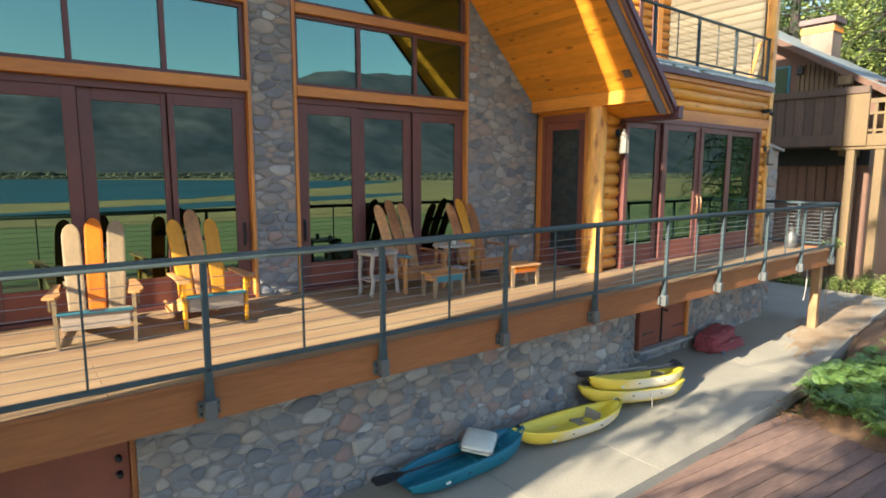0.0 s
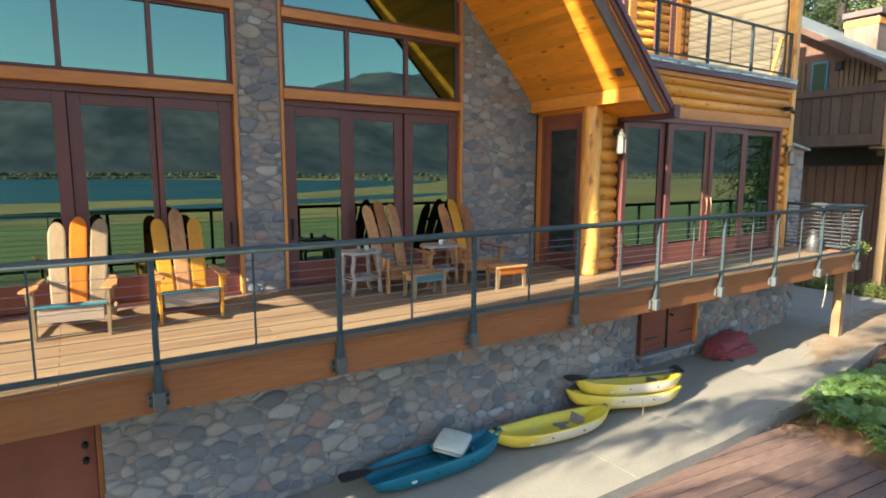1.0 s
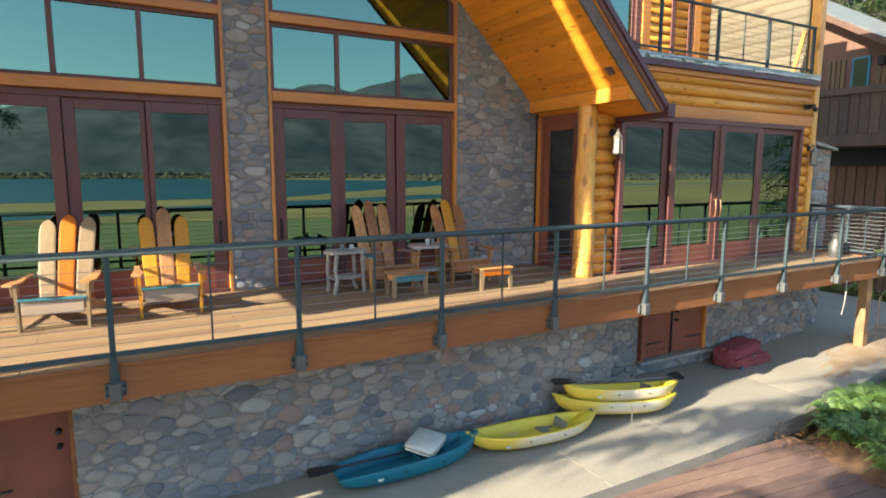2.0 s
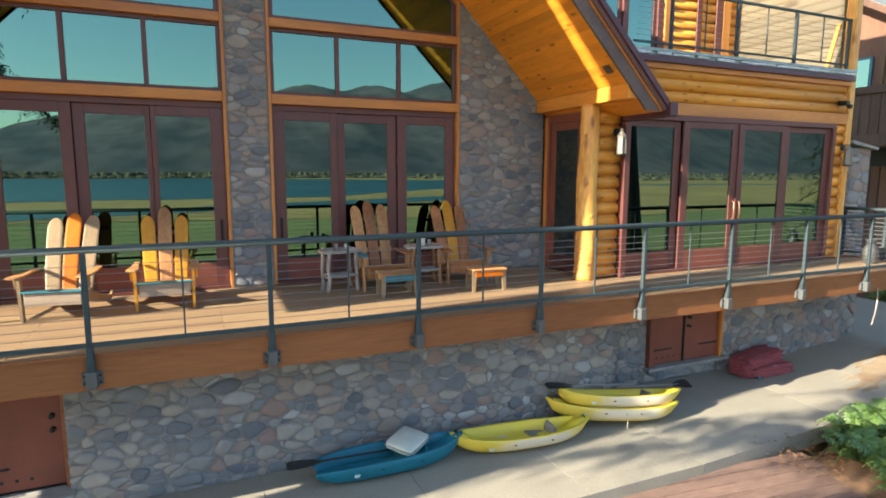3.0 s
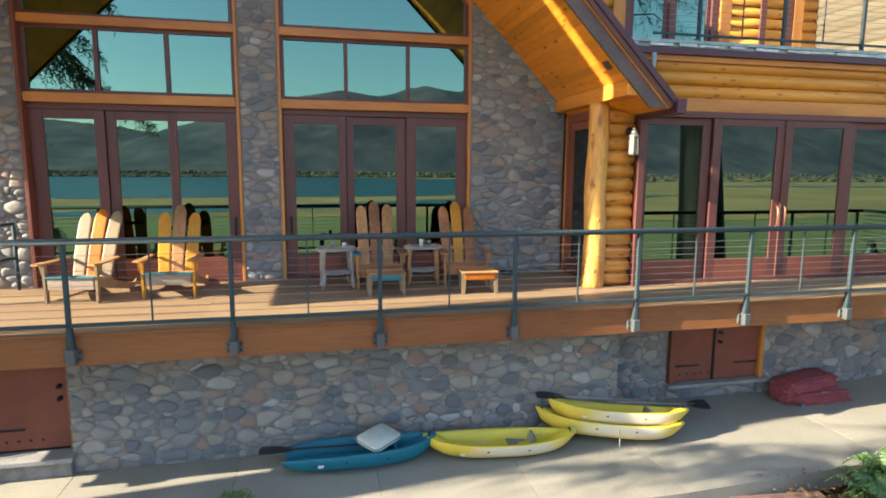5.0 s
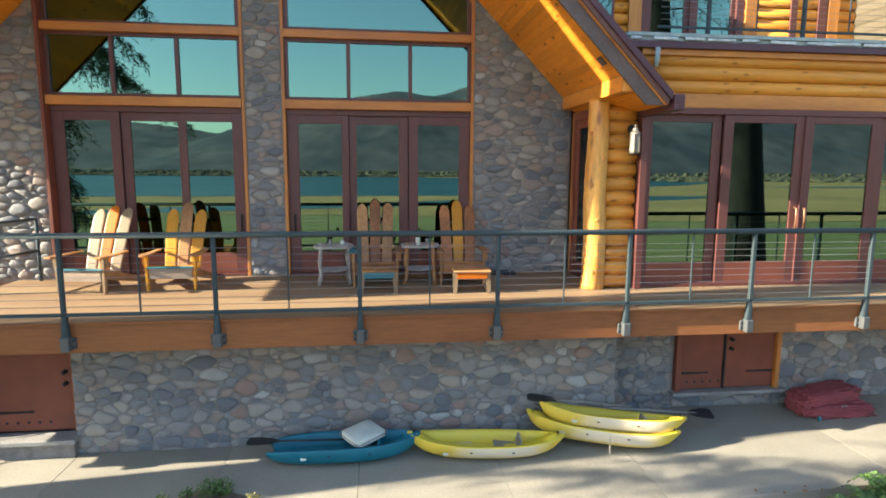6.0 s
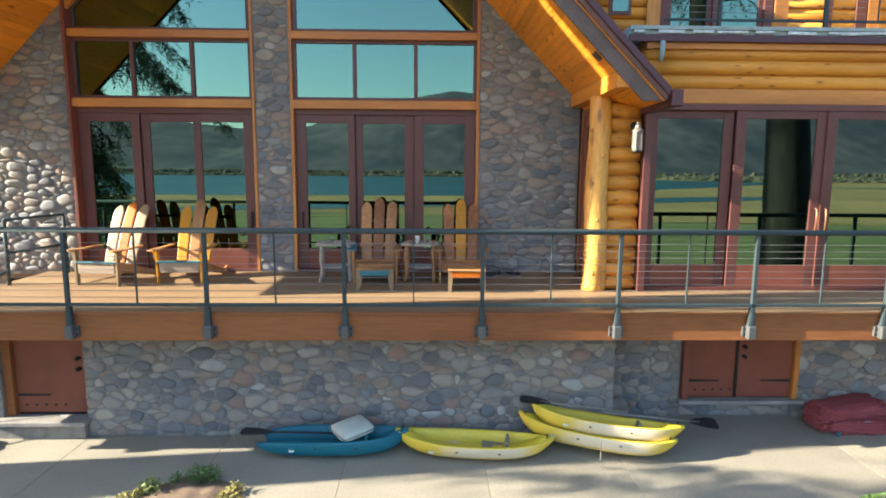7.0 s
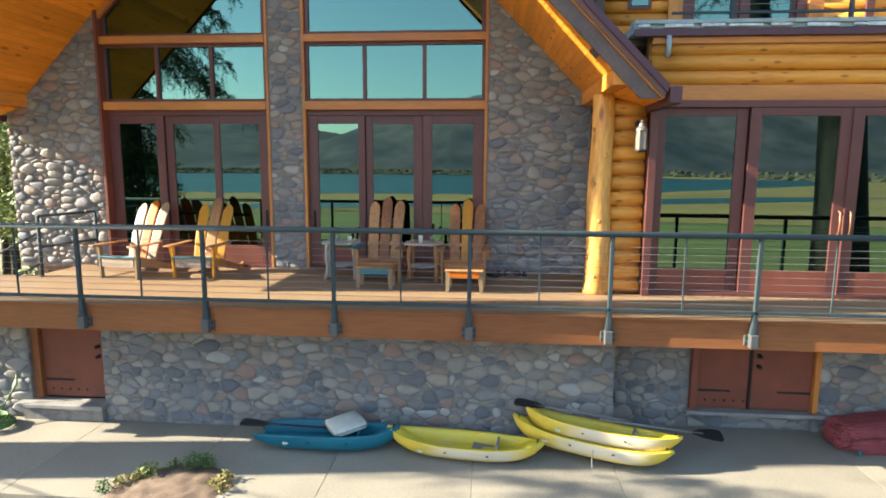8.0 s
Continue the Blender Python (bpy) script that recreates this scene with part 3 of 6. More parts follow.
def bay(name, x0, x1, panes, posts, label, outer=CEDAR_V):
    """A tall glazed bay: three doors, a row of lights over them and a top light cut by the roof."""
    b = thing(name, label, "window", kind="structure")
    part("jamb", box(x0 - 0.055, x0, 8.735 if x0 > 0 else 8.655, 8.98, DECK, under(x0) - 0.02, 0.006), outer, b, "timber jamb")
    part("jamb", box(x1, x1 + 0.055, 8.735, 8.98, DECK, under(x1) - 0.02, 0.006), CEDAR_V, b, "cedar jamb")
    part("beam", box(x0, x1, 8.71, 8.98, 5.44, 5.60, 0.008), CEDAR, b, "cedar cross beam")
    part("beam", box(x0, x1, 8.71, 8.98, 6.71, 6.85, 0.008), CEDAR, b, "cedar cross beam")
    # doors
    part("head", box(x0, x1, 8.82, 8.98, 5.34, 5.438, 0.004), FRAME, b)
    part("threshold", box(x0, x1, 8.74, 8.98, DECK, DECK + 0.05, 0.004), FRAME, b)
    edges = [x0] + [(a[1] + c[0]) / 2 for a, c in zip(panes, panes[1:])] + [x1]
    for k, (g0, g1) in enumerate(panes):
        y = 8.84 + (0.05 if k == 1 else 0.0)
        lo, hi = edges[k] + 0.004, edges[k + 1] - 0.004
        d = part("door", box(lo, g0, y, y + 0.05, DECK + 0.052, 5.338, 0.006), FRAME, b, "plum-painted tall glass door")
        part("stile", box(g1, hi, y, y + 0.05, DECK + 0.052, 5.338, 0.006), FRAME, d)
        part("rail", box(g0, g1, y + 0.001, y + 0.05, 5.18, 5.338, 0.006), FRAME, d)
        part("bottom_panel", box(g0, g1, y + 0.001, y + 0.05, DECK + 0.052, 2.74, 0.006), DOORRED, d)
        p = part("pane", box(g0 - 0.01, g1 + 0.01, y + 0.022, y + 0.034, 2.73, 5.19), GLASS, d)
        p.visible_shadow = False
    for k, xm in enumerate(posts):
        hx = xm
        bmh = tube([(hx, 8.80, 3.15), (hx, 8.79, 3.2), (hx, 8.79, 3.40), (hx, 8.80, 3.45)], 0.014, 6)
        box(hx - 0.02, hx + 0.02, 8.815, 8.84, 3.12, 3.48, 0.004, bmh)
        part("handle", bmh, IRON, b, "black pull handle")
    # lights above
    w = (x1 - x0) / 3
    for a, c, z0, z1 in ((x0, x1, 5.602, 5.66), (x0, x1, 6.65, 6.708), (x0, x0 + 0.06, 5.66, 6.65), (x1 - 0.06, x1, 5.66, 6.65),
                         (x0 + w - 0.035, x0 + w + 0.035, 5.66, 6.65), (x0 + 2 * w - 0.035, x0 + 2 * w + 0.035, 5.66, 6.65)):
        part("mullion", box(a, c, 8.80, 8.90, z0, z1, 0.005), FRAME, b)
    for k in range(3):
        p = part("pane", box(x0 + k * w + 0.02, x0 + (k + 1) * w - 0.02, 8.845, 8.857, 5.63, 6.68), GLASS, b)
        p.visible_shadow = False
    # the top light under the slope
    s = 1 if x0 > RIDGE_X else -1
    outer, inner = (x1, x0) if s > 0 else (x0, x1)
    top_o, top_i = under(outer) - 0.16, under(inner) - 0.16
    poly = [(outer, 6.852), (inner, 6.852), (inner, top_i), (outer, top_o)]
    cx, cz = sum(p[0] for p in poly) / 4, sum(p[1] for p in poly) / 4
    ring = [(u + (cx - u) * 0.045, v + (cz - v) * 0.05) for u, v in poly]
    bm = bmesh.new()
    for k in range(4):
        q = (k + 1) % 4
        prism([poly[k], poly[q], ring[q], ring[k]], "y", 8.80, 8.90, bm)
    part("top_frame", bm, FRAME, b)
    p = part("pane", prism([(u + (cx - u) * 0.02, v + (cz - v) * 0.02) for u, v in poly], "y", 8.845, 8.857), GLASS, b)
    p.visible_shadow = False
    part("slope_trim", prism([(outer, top_o), (inner, top_i), (inner, top_i + 0.13), (outer, top_o + 0.13)], "y", 8.72, 8.98), CEDAR, b, "cedar trim under the slope")
    return b


bay("window_1", -0.30, 3.04, ((-0.08, 0.70), (1.03, 1.86), (2.02, 2.83)), (2.94,), "tall plum-framed glazed doors and lights, mirroring the lake", DOORRED)
bay("window_2", 3.82, 7.30, ((4.03, 4.83), (5.11, 5.92), (6.29, 7.09)), (3.93,), "tall plum-framed glazed doors and lights, mirroring the hills")

# ---- the gable roof ----
EAVE = 6.23
bm = bmesh.new()
for s in (-1, 1):
    prism([(RIDGE_X, RIDGE_Z + 0.06), (RIDGE_X + s * 5.49, 5.82), (RIDGE_X + s * EAVE, 5.35), (RIDGE_X + s * EAVE, 5.43), (RIDGE_X, RIDGE_Z + 0.44)], "y", RAKE_Y + 0.05, 17.0, bm)
roof = struct("roof_gable", bm, SHINGLE, "steep gable roof over the glazed front", "roof")


def slope_band(lo, hi, d_lo, d_hi, y0, y1, s):
    """A board that follows the slope between two heights over the lining, cut at its foot."""
    z = lambda d, up: RIDGE_Z - PITCH * d + up
    return prism([(RIDGE_X, RIDGE_Z + lo), (RIDGE_X + s * d_lo, z(d_lo, lo)), (RIDGE_X + s * d_hi, z(d_hi, hi)), (RIDGE_X, RIDGE_Z + hi)][::s], "y", y0, y1)


for s in (-1, 1):
    part("rake_board", slope_band(-0.06, 0.225, 5.868, 6.147, RAKE_Y, RAKE_Y + 0.05, s), GREYTRIM, roof, "grey-brown rake board")
    part("drip_board", slope_band(0.226, 0.256, 6.148, 6.175, RAKE_Y - 0.03, RAKE_Y + 0.05, s), CEDAR, roof, "thin cedar drip board")
    part("edge_board", slope_band(0.257, 0.365, 6.176, 6.20, RAKE_Y - 0.075, RAKE_Y + 0.05, s), MAUVE, roof, "mauve painted edge board")
    part("metal_edge", slope_band(0.345, 0.47, 6.2, 6.22, RAKE_Y - 0.125, RAKE_Y - 0.076, s), PLUM, roof, "plum metal roof edge")
    x0, x1 = sorted((RIDGE_X + s * (EAVE - 0.005), RIDGE_X + s * (EAVE + 0.155)))
    part("gutter", box(x0, x1, RAKE_Y - 0.16, 16.9, 5.225, 5.455, 0.012), PLUM, roof, "plum eave gutter")
# lining boards run out from the wall to the rake edge, one after another down the slope
bm = bmesh.new()
for s in (-1, 1):
    w = 5.505 / 58
    for k in range(58):
        a, c = k * w, (k + 1) * w - 0.006
        prism([(RIDGE_X + s * a, RIDGE_Z - a * PITCH), (RIDGE_X + s * c, RIDGE_Z - c * PITCH), (RIDGE_X + s * c, RIDGE_Z - c * PITCH + 0.05), (RIDGE_X + s * a, RIDGE_Z - a * PITCH + 0.05)], "y", RAKE_Y + 0.052, 8.76, bm)
lining = struct("ceiling_lining", bm, SOFFIT, "orange varnished cedar boards lining the overhang", "soffit")
# wall plate log and boxed eave
for s, nm in ((1, "east"), (-1, "west")):
    sx = lambda d: RIDGE_X + s * d
    e = thing("trim_eave_" + nm, "boxed cedar eave along the roof's foot", "eave", kind="structure")
    x0, x1 = sorted((sx(5.492), sx(5.70)))
    part("plate", box(x0, x1, RAKE_Y + 0.055, 8.74, 5.50, 5.74, 0.008), CEDAR_Y, e, "squared cedar wall plate")
    part("eave_floor", prism([(sx(5.702), 5.47), (sx(EAVE - 0.012), 5.315), (sx(EAVE - 0.012), 5.345), (sx(5.702), 5.50)][::s], "y", RAKE_Y + 0.056, 8.74), SOFFIT, e)
part("soffit_lamp", moved(box(-0.075, 0.075, -0.07, 0.07, -0.035, -0.004, 0.006), pose(8.885, 6.23, under(8.885), 0, math.degrees(math.atan(PITCH)))), GREYTRIM, lining, "small grey soffit lamp")

# round log post under the plate
rng = random.Random(12)
pts, rad = [], []
for k in range(45):
    z = DECK + (5.50 - DECK) * k / 44
    pts.append((9.20 + 0.012 * math.sin(k * 0.2), 7.09 + 0.01 * math.cos(k * 0.27), z))
    rad.append(0.200 - 0.0007 * k + rng.uniform(-0.003, 0.003) + (0.015 if k == 0 else 0))
bm = tube(pts, rad, 36)
for v in bm.verts:
    a = math.atan2(v.co.y - 7.09, v.co.x - 9.20)
    f = 1 + 0.035 * noise.noise((math.cos(a) * 1.3, math.sin(a) * 1.3, v.co.z * 1.1)) + 0.045 * noise.noise((math.cos(a) * 2.4, math.sin(a) * 2.4, v.co.z * 2.6 + 9)) + 0.04 * noise.noise((math.cos(a) * 6, math.sin(a) * 6, v.co.z * 5 + 3))
    v.co.x, v.co.y = 9.20 + (v.co.x - 9.20) * f, 7.09 + (v.co.y - 7.09) * f
post = tagged(part("log_post", bm, POSTWOOD, None, "peeled honey-coloured log post standing on the deck", smooth=True), category="post", kind="structure")

for k, (a, z) in enumerate(((200, 2.9), (262, 3.5), (230, 4.1), (285, 4.55), (215, 4.95), (250, 2.6), (170, 3.8))):
    bm = bmesh.new()
    bmesh.ops.create_uvsphere(bm, u_segments=10, v_segments=6, radius=1)
    moved(bm, Matrix.Translation((9.20 + 0.185 * math.cos(radians(a)), 7.09 + 0.185 * math.sin(radians(a)), z)) @ Matrix.Rotation(radians(a), 4, "Z") @ Matrix.Diagonal((0.022, 0.028, 0.036, 1)))
    part("knot", bm, CEDAR_V, post, "dark raised knot", smooth=True)

# ---- east wing ----
def log_course(parent, a, b, r, wall=LOG):
    """One round log between two points."""
    d = Vector(b) - Vector(a)
    bm = tube([(0, 0, 0), (d.length * 0.5, 0, 0), (d.length, 0, 0)], [r, r * 0.985, r], 12)
    ob = part("log", bm, wall, parent, smooth=True)
    ob.matrix_basis = Matrix.Translation(a) @ Matrix.Rotation(math.atan2(d.y, d.x), 4, "Z")
    return ob


# stacked log ends beside the post
wall_logs = thing("wall_log_stub", "stack of round honey-coloured logs beside the door", "wall", kind="structure")
part("core", box(9.52, 9.86, 7.10, 8.6, DECK, 5.42), CEDAR, wall_logs)
for k in range(13):
    log_course(wall_logs, (9.36, 7.14, DECK + 0.12 + k * 0.24), (9.88, 7.14, DECK + 0.12 + k * 0.24), 0.122)

# side wall with a narrow glass door
side = thing("wall_side_door", "narrow dark glass door in the side wall behind the post", "door", kind="structure")
part("wall", box(9.34, 9.50, 8.62, 8.76, DECK, 5.44), CEDAR_V, side)
part("jamb", box(9.30, 9.42, 8.50, 8.59, DECK, 5.42, 0.005), DOORRED, side, "oxblood jamb")
part("cover_strip", box(9.30, 9.42, 8.592, 8.62, DECK, 5.42, 0.004), CEDAR_V, side)
part("jamb", box(9.30, 9.42, 7.36, 7.46, DECK, 5.42, 0.005), CEDAR_V, side)
part("head", box(9.30, 9.42, 7.46, 8.50, 5.28, 5.42, 0.005), DOORRED, side)
part("stile", box(9.33, 9.39, 8.34, 8.498, DECK + 0.02, 5.278, 0.005), DOORRED, side)
part("stile", box(9.33, 9.39, 7.462, 7.62, DECK + 0.02, 5.278, 0.005), FRAME, side)
part("rail", box(9.331, 9.389, 7.62, 8.34, 5.12, 5.278, 0.005), DOORRED, side)
part("bottom_rail", box(9.331, 9.389, 7.62, 8.34, DECK + 0.02, 2.62, 0.005), FRAME, side)
part("pane", box(9.352, 9.364, 7.61, 8.35, 2.61, 5.13), SIDEGLASS, side).visible_shadow = False
part("blind", box(9.42, 9.43, 7.6, 8.36, 4.75, 5.14, 0.002), WHITE, side, "pale roller blind")
part("wall_above", box(9.34, 9.50, 7.30, 8.62, 5.422, 5.50), CEDAR, side)

# four-leaf glazed doors
w3 = thing("window_3", "four-leaf plum-framed glazed doors in the log wing", "window", kind="structure")
X0, X1 = 10.02, 15.98
part("jamb", box(9.90, X0, 6.92, 7.36, DECK, 5.40, 0.006), FRAME, w3)
part("jamb", box(X1, X1 + 0.10, 7.06, 7.36, DECK, 5.40, 0.006), FRAME, w3)
part("head", box(X0, X1, 7.04, 7.36, 5.30, 5.40, 0.005), FRAME, w3)
part("threshold", box(X0, X1, 7.01, 7.36, DECK, DECK + 0.06, 0.005), FRAME, w3)
edges = (X0, 11.46, 12.98, 14.46, X1)
for k in range(4):
    lo, hi = edges[k] + 0.004, edges[k + 1] - 0.004
    y = 7.13 if k in (0, 3) else 7.06
    st = 0.17
    d = part("door", box(lo, lo + st, y, y + 0.055, DECK + 0.062, 5.298, 0.006), FRAME, w3, "plum-painted tall glass door")
    part("stile", box(hi - st, hi, y, y + 0.055, DECK + 0.062, 5.298, 0.006), FRAME, d)
    part("rail", box(lo + st, hi - st, y + 0.001, y + 0.054, 5.17, 5.298, 0.006), FRAME, d)
    part("bottom_panel", box(lo + st, hi - st, y + 0.001, y + 0.054, DECK + 0.062, 2.73, 0.006), DOORRED, d)
    part("pane", box(lo + st - 0.01, hi - st + 0.01, y + 0.024, y + 0.036, 2.72, 5.18), GLASS, d).visible_shadow = False
for x in (12.90, 13.06):
    bmh = tube([(x, 7.06, 3.32), (x, 7.01, 3.34), (x, 6.995, 3.50), (x, 7.01, 3.68), (x, 7.06, 3.70)], 0.016, 8)
    part("handle", bmh, BRONZE, w3, "curved bronze pull handle", smooth=True)
part("astragal", box(12.965, 12.995, 7.03, 7.058, DECK + 0.062, 5.298, 0.004), FRAME, w3)

struct("trim_lintel", box(9.9, 16.42, 7.06, 7.38, 5.402, 5.64, 0.01), CEDAR, "broad cedar lintel over the wing doors", "lintel")
wall_wing = thing("wall_wing", "round log wall over the wing doors", "wall", kind="structure")
part("core", box(9.9, 16.4, 7.22, 7.40, 5.642, 6.42), CEDAR, wall_wing)
for k, (z, r) in enumerate(((5.755, 0.125), (5.99, 0.125), (6.20, 0.11))):
    log_course(wall_wing, (9.92, 7.20, z), (16.36, 7.20, z), r)
part("top_board", box(9.9, 16.4, 7.05, 7.22, 6.26, 6.36, 0.008), CEDAR, wall_wing)
for k in range(13):
    log_course(wall_wing, (16.10, 7.20, DECK + 0.12 + k * 0.24), (16.42, 7.20, DECK + 0.12 + k * 0.24), 0.122)
part("corner_core", box(16.12, 16.40, 7.24, 7.9, DECK, 5.40), CEDAR, wall_wing)
part("corner_board", box(16.42, 16.60, 7.06, 7.30, DECK, 12.8, 0.01), POSTWOOD, wall_wing, "tall peeled corner timber")

# stone pier beyond the corner
pier = struct("wall_end_pier", box(17.14, 17.95, 7.38, 8.3, 0.0, 4.9), MORTAR, "narrow river-stone pier at the wing's end", "wall")
part("cap", prism([(17.04, 5.0), (18.05, 4.86), (18.05, 4.92), (17.04, 5.08)], "y", 7.26, 8.4), SILL, pier, "sloped stone cap")

# balcony over the wing
balcony = struct("floor_balcony", box(9.6, 16.44, 7.02, 10.2, 6.42, 6.54), MEMBRANE, "balcony floor with a grey-green edge", "balcony")
part("metal_edge", box(9.6, 16.46, 6.98, 7.018, 6.36, 6.47, 0.006), PLUM, balcony, "plum metal fascia")
part("drip_edge", box(9.6, 16.46, 6.97, 7.30, 6.542, 6.60, 0.006), MEMBRANE, balcony)
bm = bmesh.new()
rng = random.Random(21)
x = 9.65
while x < 16.4:
    w = rng.uniform(0.12, 0.5)
    box(x, min(x + w, 16.42), 6.958 + rng.uniform(0, 0.008), 6.98, 6.475 + rng.uniform(0, 0.02), 6.54 - rng.uniform(0, 0.015), 0.006, bm)
    x += w + (rng.uniform(0.05, 0.25) if rng.random() < 0.3 else -0.01)
part("flaking_strip", bm, SNOW, balcony, "flaking white strip")

up = thing("wall_upper", "varnished log wall behind the balcony", "wall", kind="structure")
part("core", box(9.6, 11.3, 10.2, 10.5, 6.5, 12.8), CEDAR, up)
part("core", box(13.6, 16.5, 10.2, 10.5, 6.5, 12.8), CEDAR, up)
part("core", box(11.3, 13.6, 10.2, 10.5, 9.0, 12.8), CEDAR, up)
for k in range(25):
    z = 6.66 + k * 0.24
    log_course(up, (9.6, 10.18, z), (11.25, 10.18, z), 0.125)
    log_course(up, (13.65, 10.18, z), (16.36, 10.18, z), 0.125)
upside = thing("wall_upper_side", "sunlit tan board wall across the balcony's end", "wall", kind="structure")
part("core", box(16.50, 16.74, 7.33, 10.5, 6.5, 12.8), CEDAR, upside)
for k in range(28):
    z = 6.545 + k * 0.218
    part("siding_board", prism([(16.498, z), (16.385, z), (16.372, z + 0.05), (16.374, z + 0.12), (16.386, z + 0.214), (16.498, z + 0.214)], "y", 7.33, 10.19), LIT_SIDING, upside)
# a slanting streak of shade on the siding, modelled as an orange sliver
part("end_brace", prism([(7.60, 6.62), (7.69, 6.62), (7.44, 7.70), (7.35, 7.70)], "x", 16.34, 16.372), CEDAR, upside, "orange sliver for a slanting streak of shade")
w4 = thing("window_4", "plum-framed balcony doors with dark glass", "window", kind="structure")
for a, c in ((11.26, 11.40), (12.36, 12.48), (13.46, 13.64)):
    part("post", box(a, c, 10.06, 10.22, 6.55, 9.0, 0.006), FRAME, w4)
for a, c in ((11.40, 12.36), (12.48, 13.46)):
    part("stile", box(a, a + 0.10, 10.12, 10.18, 6.6, 8.95, 0.005), FRAME, w4)
    part("stile", box(c - 0.10, c, 10.12, 10.18, 6.6, 8.95, 0.005), FRAME, w4)
    part("bottom_rail", box(a + 0.1, c - 0.1, 10.12, 10.18, 6.6, 6.80, 0.005), FRAME, w4)
    part("pane", box(a + 0.09, c - 0.09, 10.145, 10.157, 6.79, 8.95), GLASS, w4).visible_shadow = False
for a, b, mt in ((13.66, 13.95, CEDAR_V), (14.74, 14.90, FRAME), (15.41, 15.62, FRAME), (15.66, 15.92, CEDAR_V)):
    part("trim_board", box(a, b, 10.02, 10.06, 6.6, 9.4, 0.005), mt, up)
part("small_window", box(10.15, 10.62, 10.03, 10.07, 7.55, 8.6, 0.006), FRAME, up, "small plum-framed window")
part("pane", box(10.22, 10.55, 10.018, 10.028, 7.62, 8.53), GLASS, up)
part("trim_board", box(10.95, 11.24, 10.02, 10.06, 6.6, 9.4, 0.005), CEDAR_V, up)

# rest of the shell, closing the rooms
struct("roof_wing", box(9.2, 17.0, 10.1, 17.0, 12.8, 13.05), SHINGLE, "flat-edged wing roof", "roof")
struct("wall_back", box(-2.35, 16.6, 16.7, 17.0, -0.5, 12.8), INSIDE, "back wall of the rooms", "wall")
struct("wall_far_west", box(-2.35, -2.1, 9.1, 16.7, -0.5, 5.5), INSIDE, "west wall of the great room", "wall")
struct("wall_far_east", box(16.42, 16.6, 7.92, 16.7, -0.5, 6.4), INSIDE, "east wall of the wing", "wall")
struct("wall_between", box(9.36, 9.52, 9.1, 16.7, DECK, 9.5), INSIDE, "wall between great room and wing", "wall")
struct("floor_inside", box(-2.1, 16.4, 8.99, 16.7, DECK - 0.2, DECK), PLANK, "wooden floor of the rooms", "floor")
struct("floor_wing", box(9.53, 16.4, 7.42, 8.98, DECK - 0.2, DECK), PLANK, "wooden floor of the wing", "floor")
struct("ceiling_wing", box(9.53, 16.4, 7.42, 16.7, 6.30, 6.41), INSIDE, "ceiling of the wing, toned dark", "ceiling")

# ---- basement doors ----


def strap(x0, x1, y, z, parent, lead):
    """An iron strap hinge with a pointed end."""
    a, b = (x0, x1) if lead > 0 else (x1, x0)
    poly = [(a, z - 0.022), (b - lead * 0.04, z - 0.014), (b, z - 0.018), (b + lead * 0.03, z), (b, z + 0.018), (b - lead * 0.04, z + 0.014), (a, z + 0.022)]
    part("strap_hinge", prism(poly[::lead], "y", y - 0.012, y), IRON, parent, "black iron strap hinge")


def cellar_door(name, leaves, y, z0, z1, jambs, label):
    d = thing(name, label, "door", kind="structure")
    for k, (a, b, lead) in enumerate(leaves):
        leaf = part("leaf", box(a, b, y, y + 0.05, z0, z1, 0.006), DOORRED, d, "oxblood plank door leaf")
        for z in (z0 + 0.30, z0 + 1.27):
            strap(a + 0.02 if lead > 0 else b - 0.02, (a + 0.52) if lead > 0 else (b - 0.52), y, z, leaf, lead) if lead > 0 else strap(b - 0.52, b - 0.02, y, z, leaf, -1)
        if k == 0:
            for q in range(5):
                x = a + 0.14 + q * 0.155
                part("vent_hole", moved(lathe([(0.022, 0), (0.022, 0.006)], 10), Matrix.Translation((x, y + 0.003, z0 + 0.13)) @ Matrix.Rotation(radians(90), 4, "X")), IRON, leaf, "dark round vent hole")
    for a, b, wood in jambs:
        part("jamb", box(a, b, y - 0.07, y + 0.12, z0 - 0.03, z1 + 0.05, 0.008), wood, d, "timber door jamb")
    part("back", box(leaves[0][0] - 0.02, leaves[-1][1] + 0.02, y + 0.055, y + 0.11, z0 - 0.05, z1 + 0.05), IRON, d)
    return d


cd1 = cellar_door("door_1", ((-0.27, 0.86, 1),), 6.60, 0.34, 2.0, ((-0.42, -0.28, FASCIA), (0.865, 0.92, FASCIA)), "single oxblood cellar door with iron straps")
cd2 = cellar_door("door_2", ((10.94, 11.76, 1), (11.80, 12.77, -1)), 7.08, 0.38, 2.0, ((10.82, 10.932, DOORRED), (12.776, 12.86, CEDAR_V)), "double oxblood cellar doors with iron straps")
part("meeting_strip", box(11.76, 11.80, 7.05, 7.10, 0.38, 2.0, 0.004), IRON, cd2, "dark meeting strip")
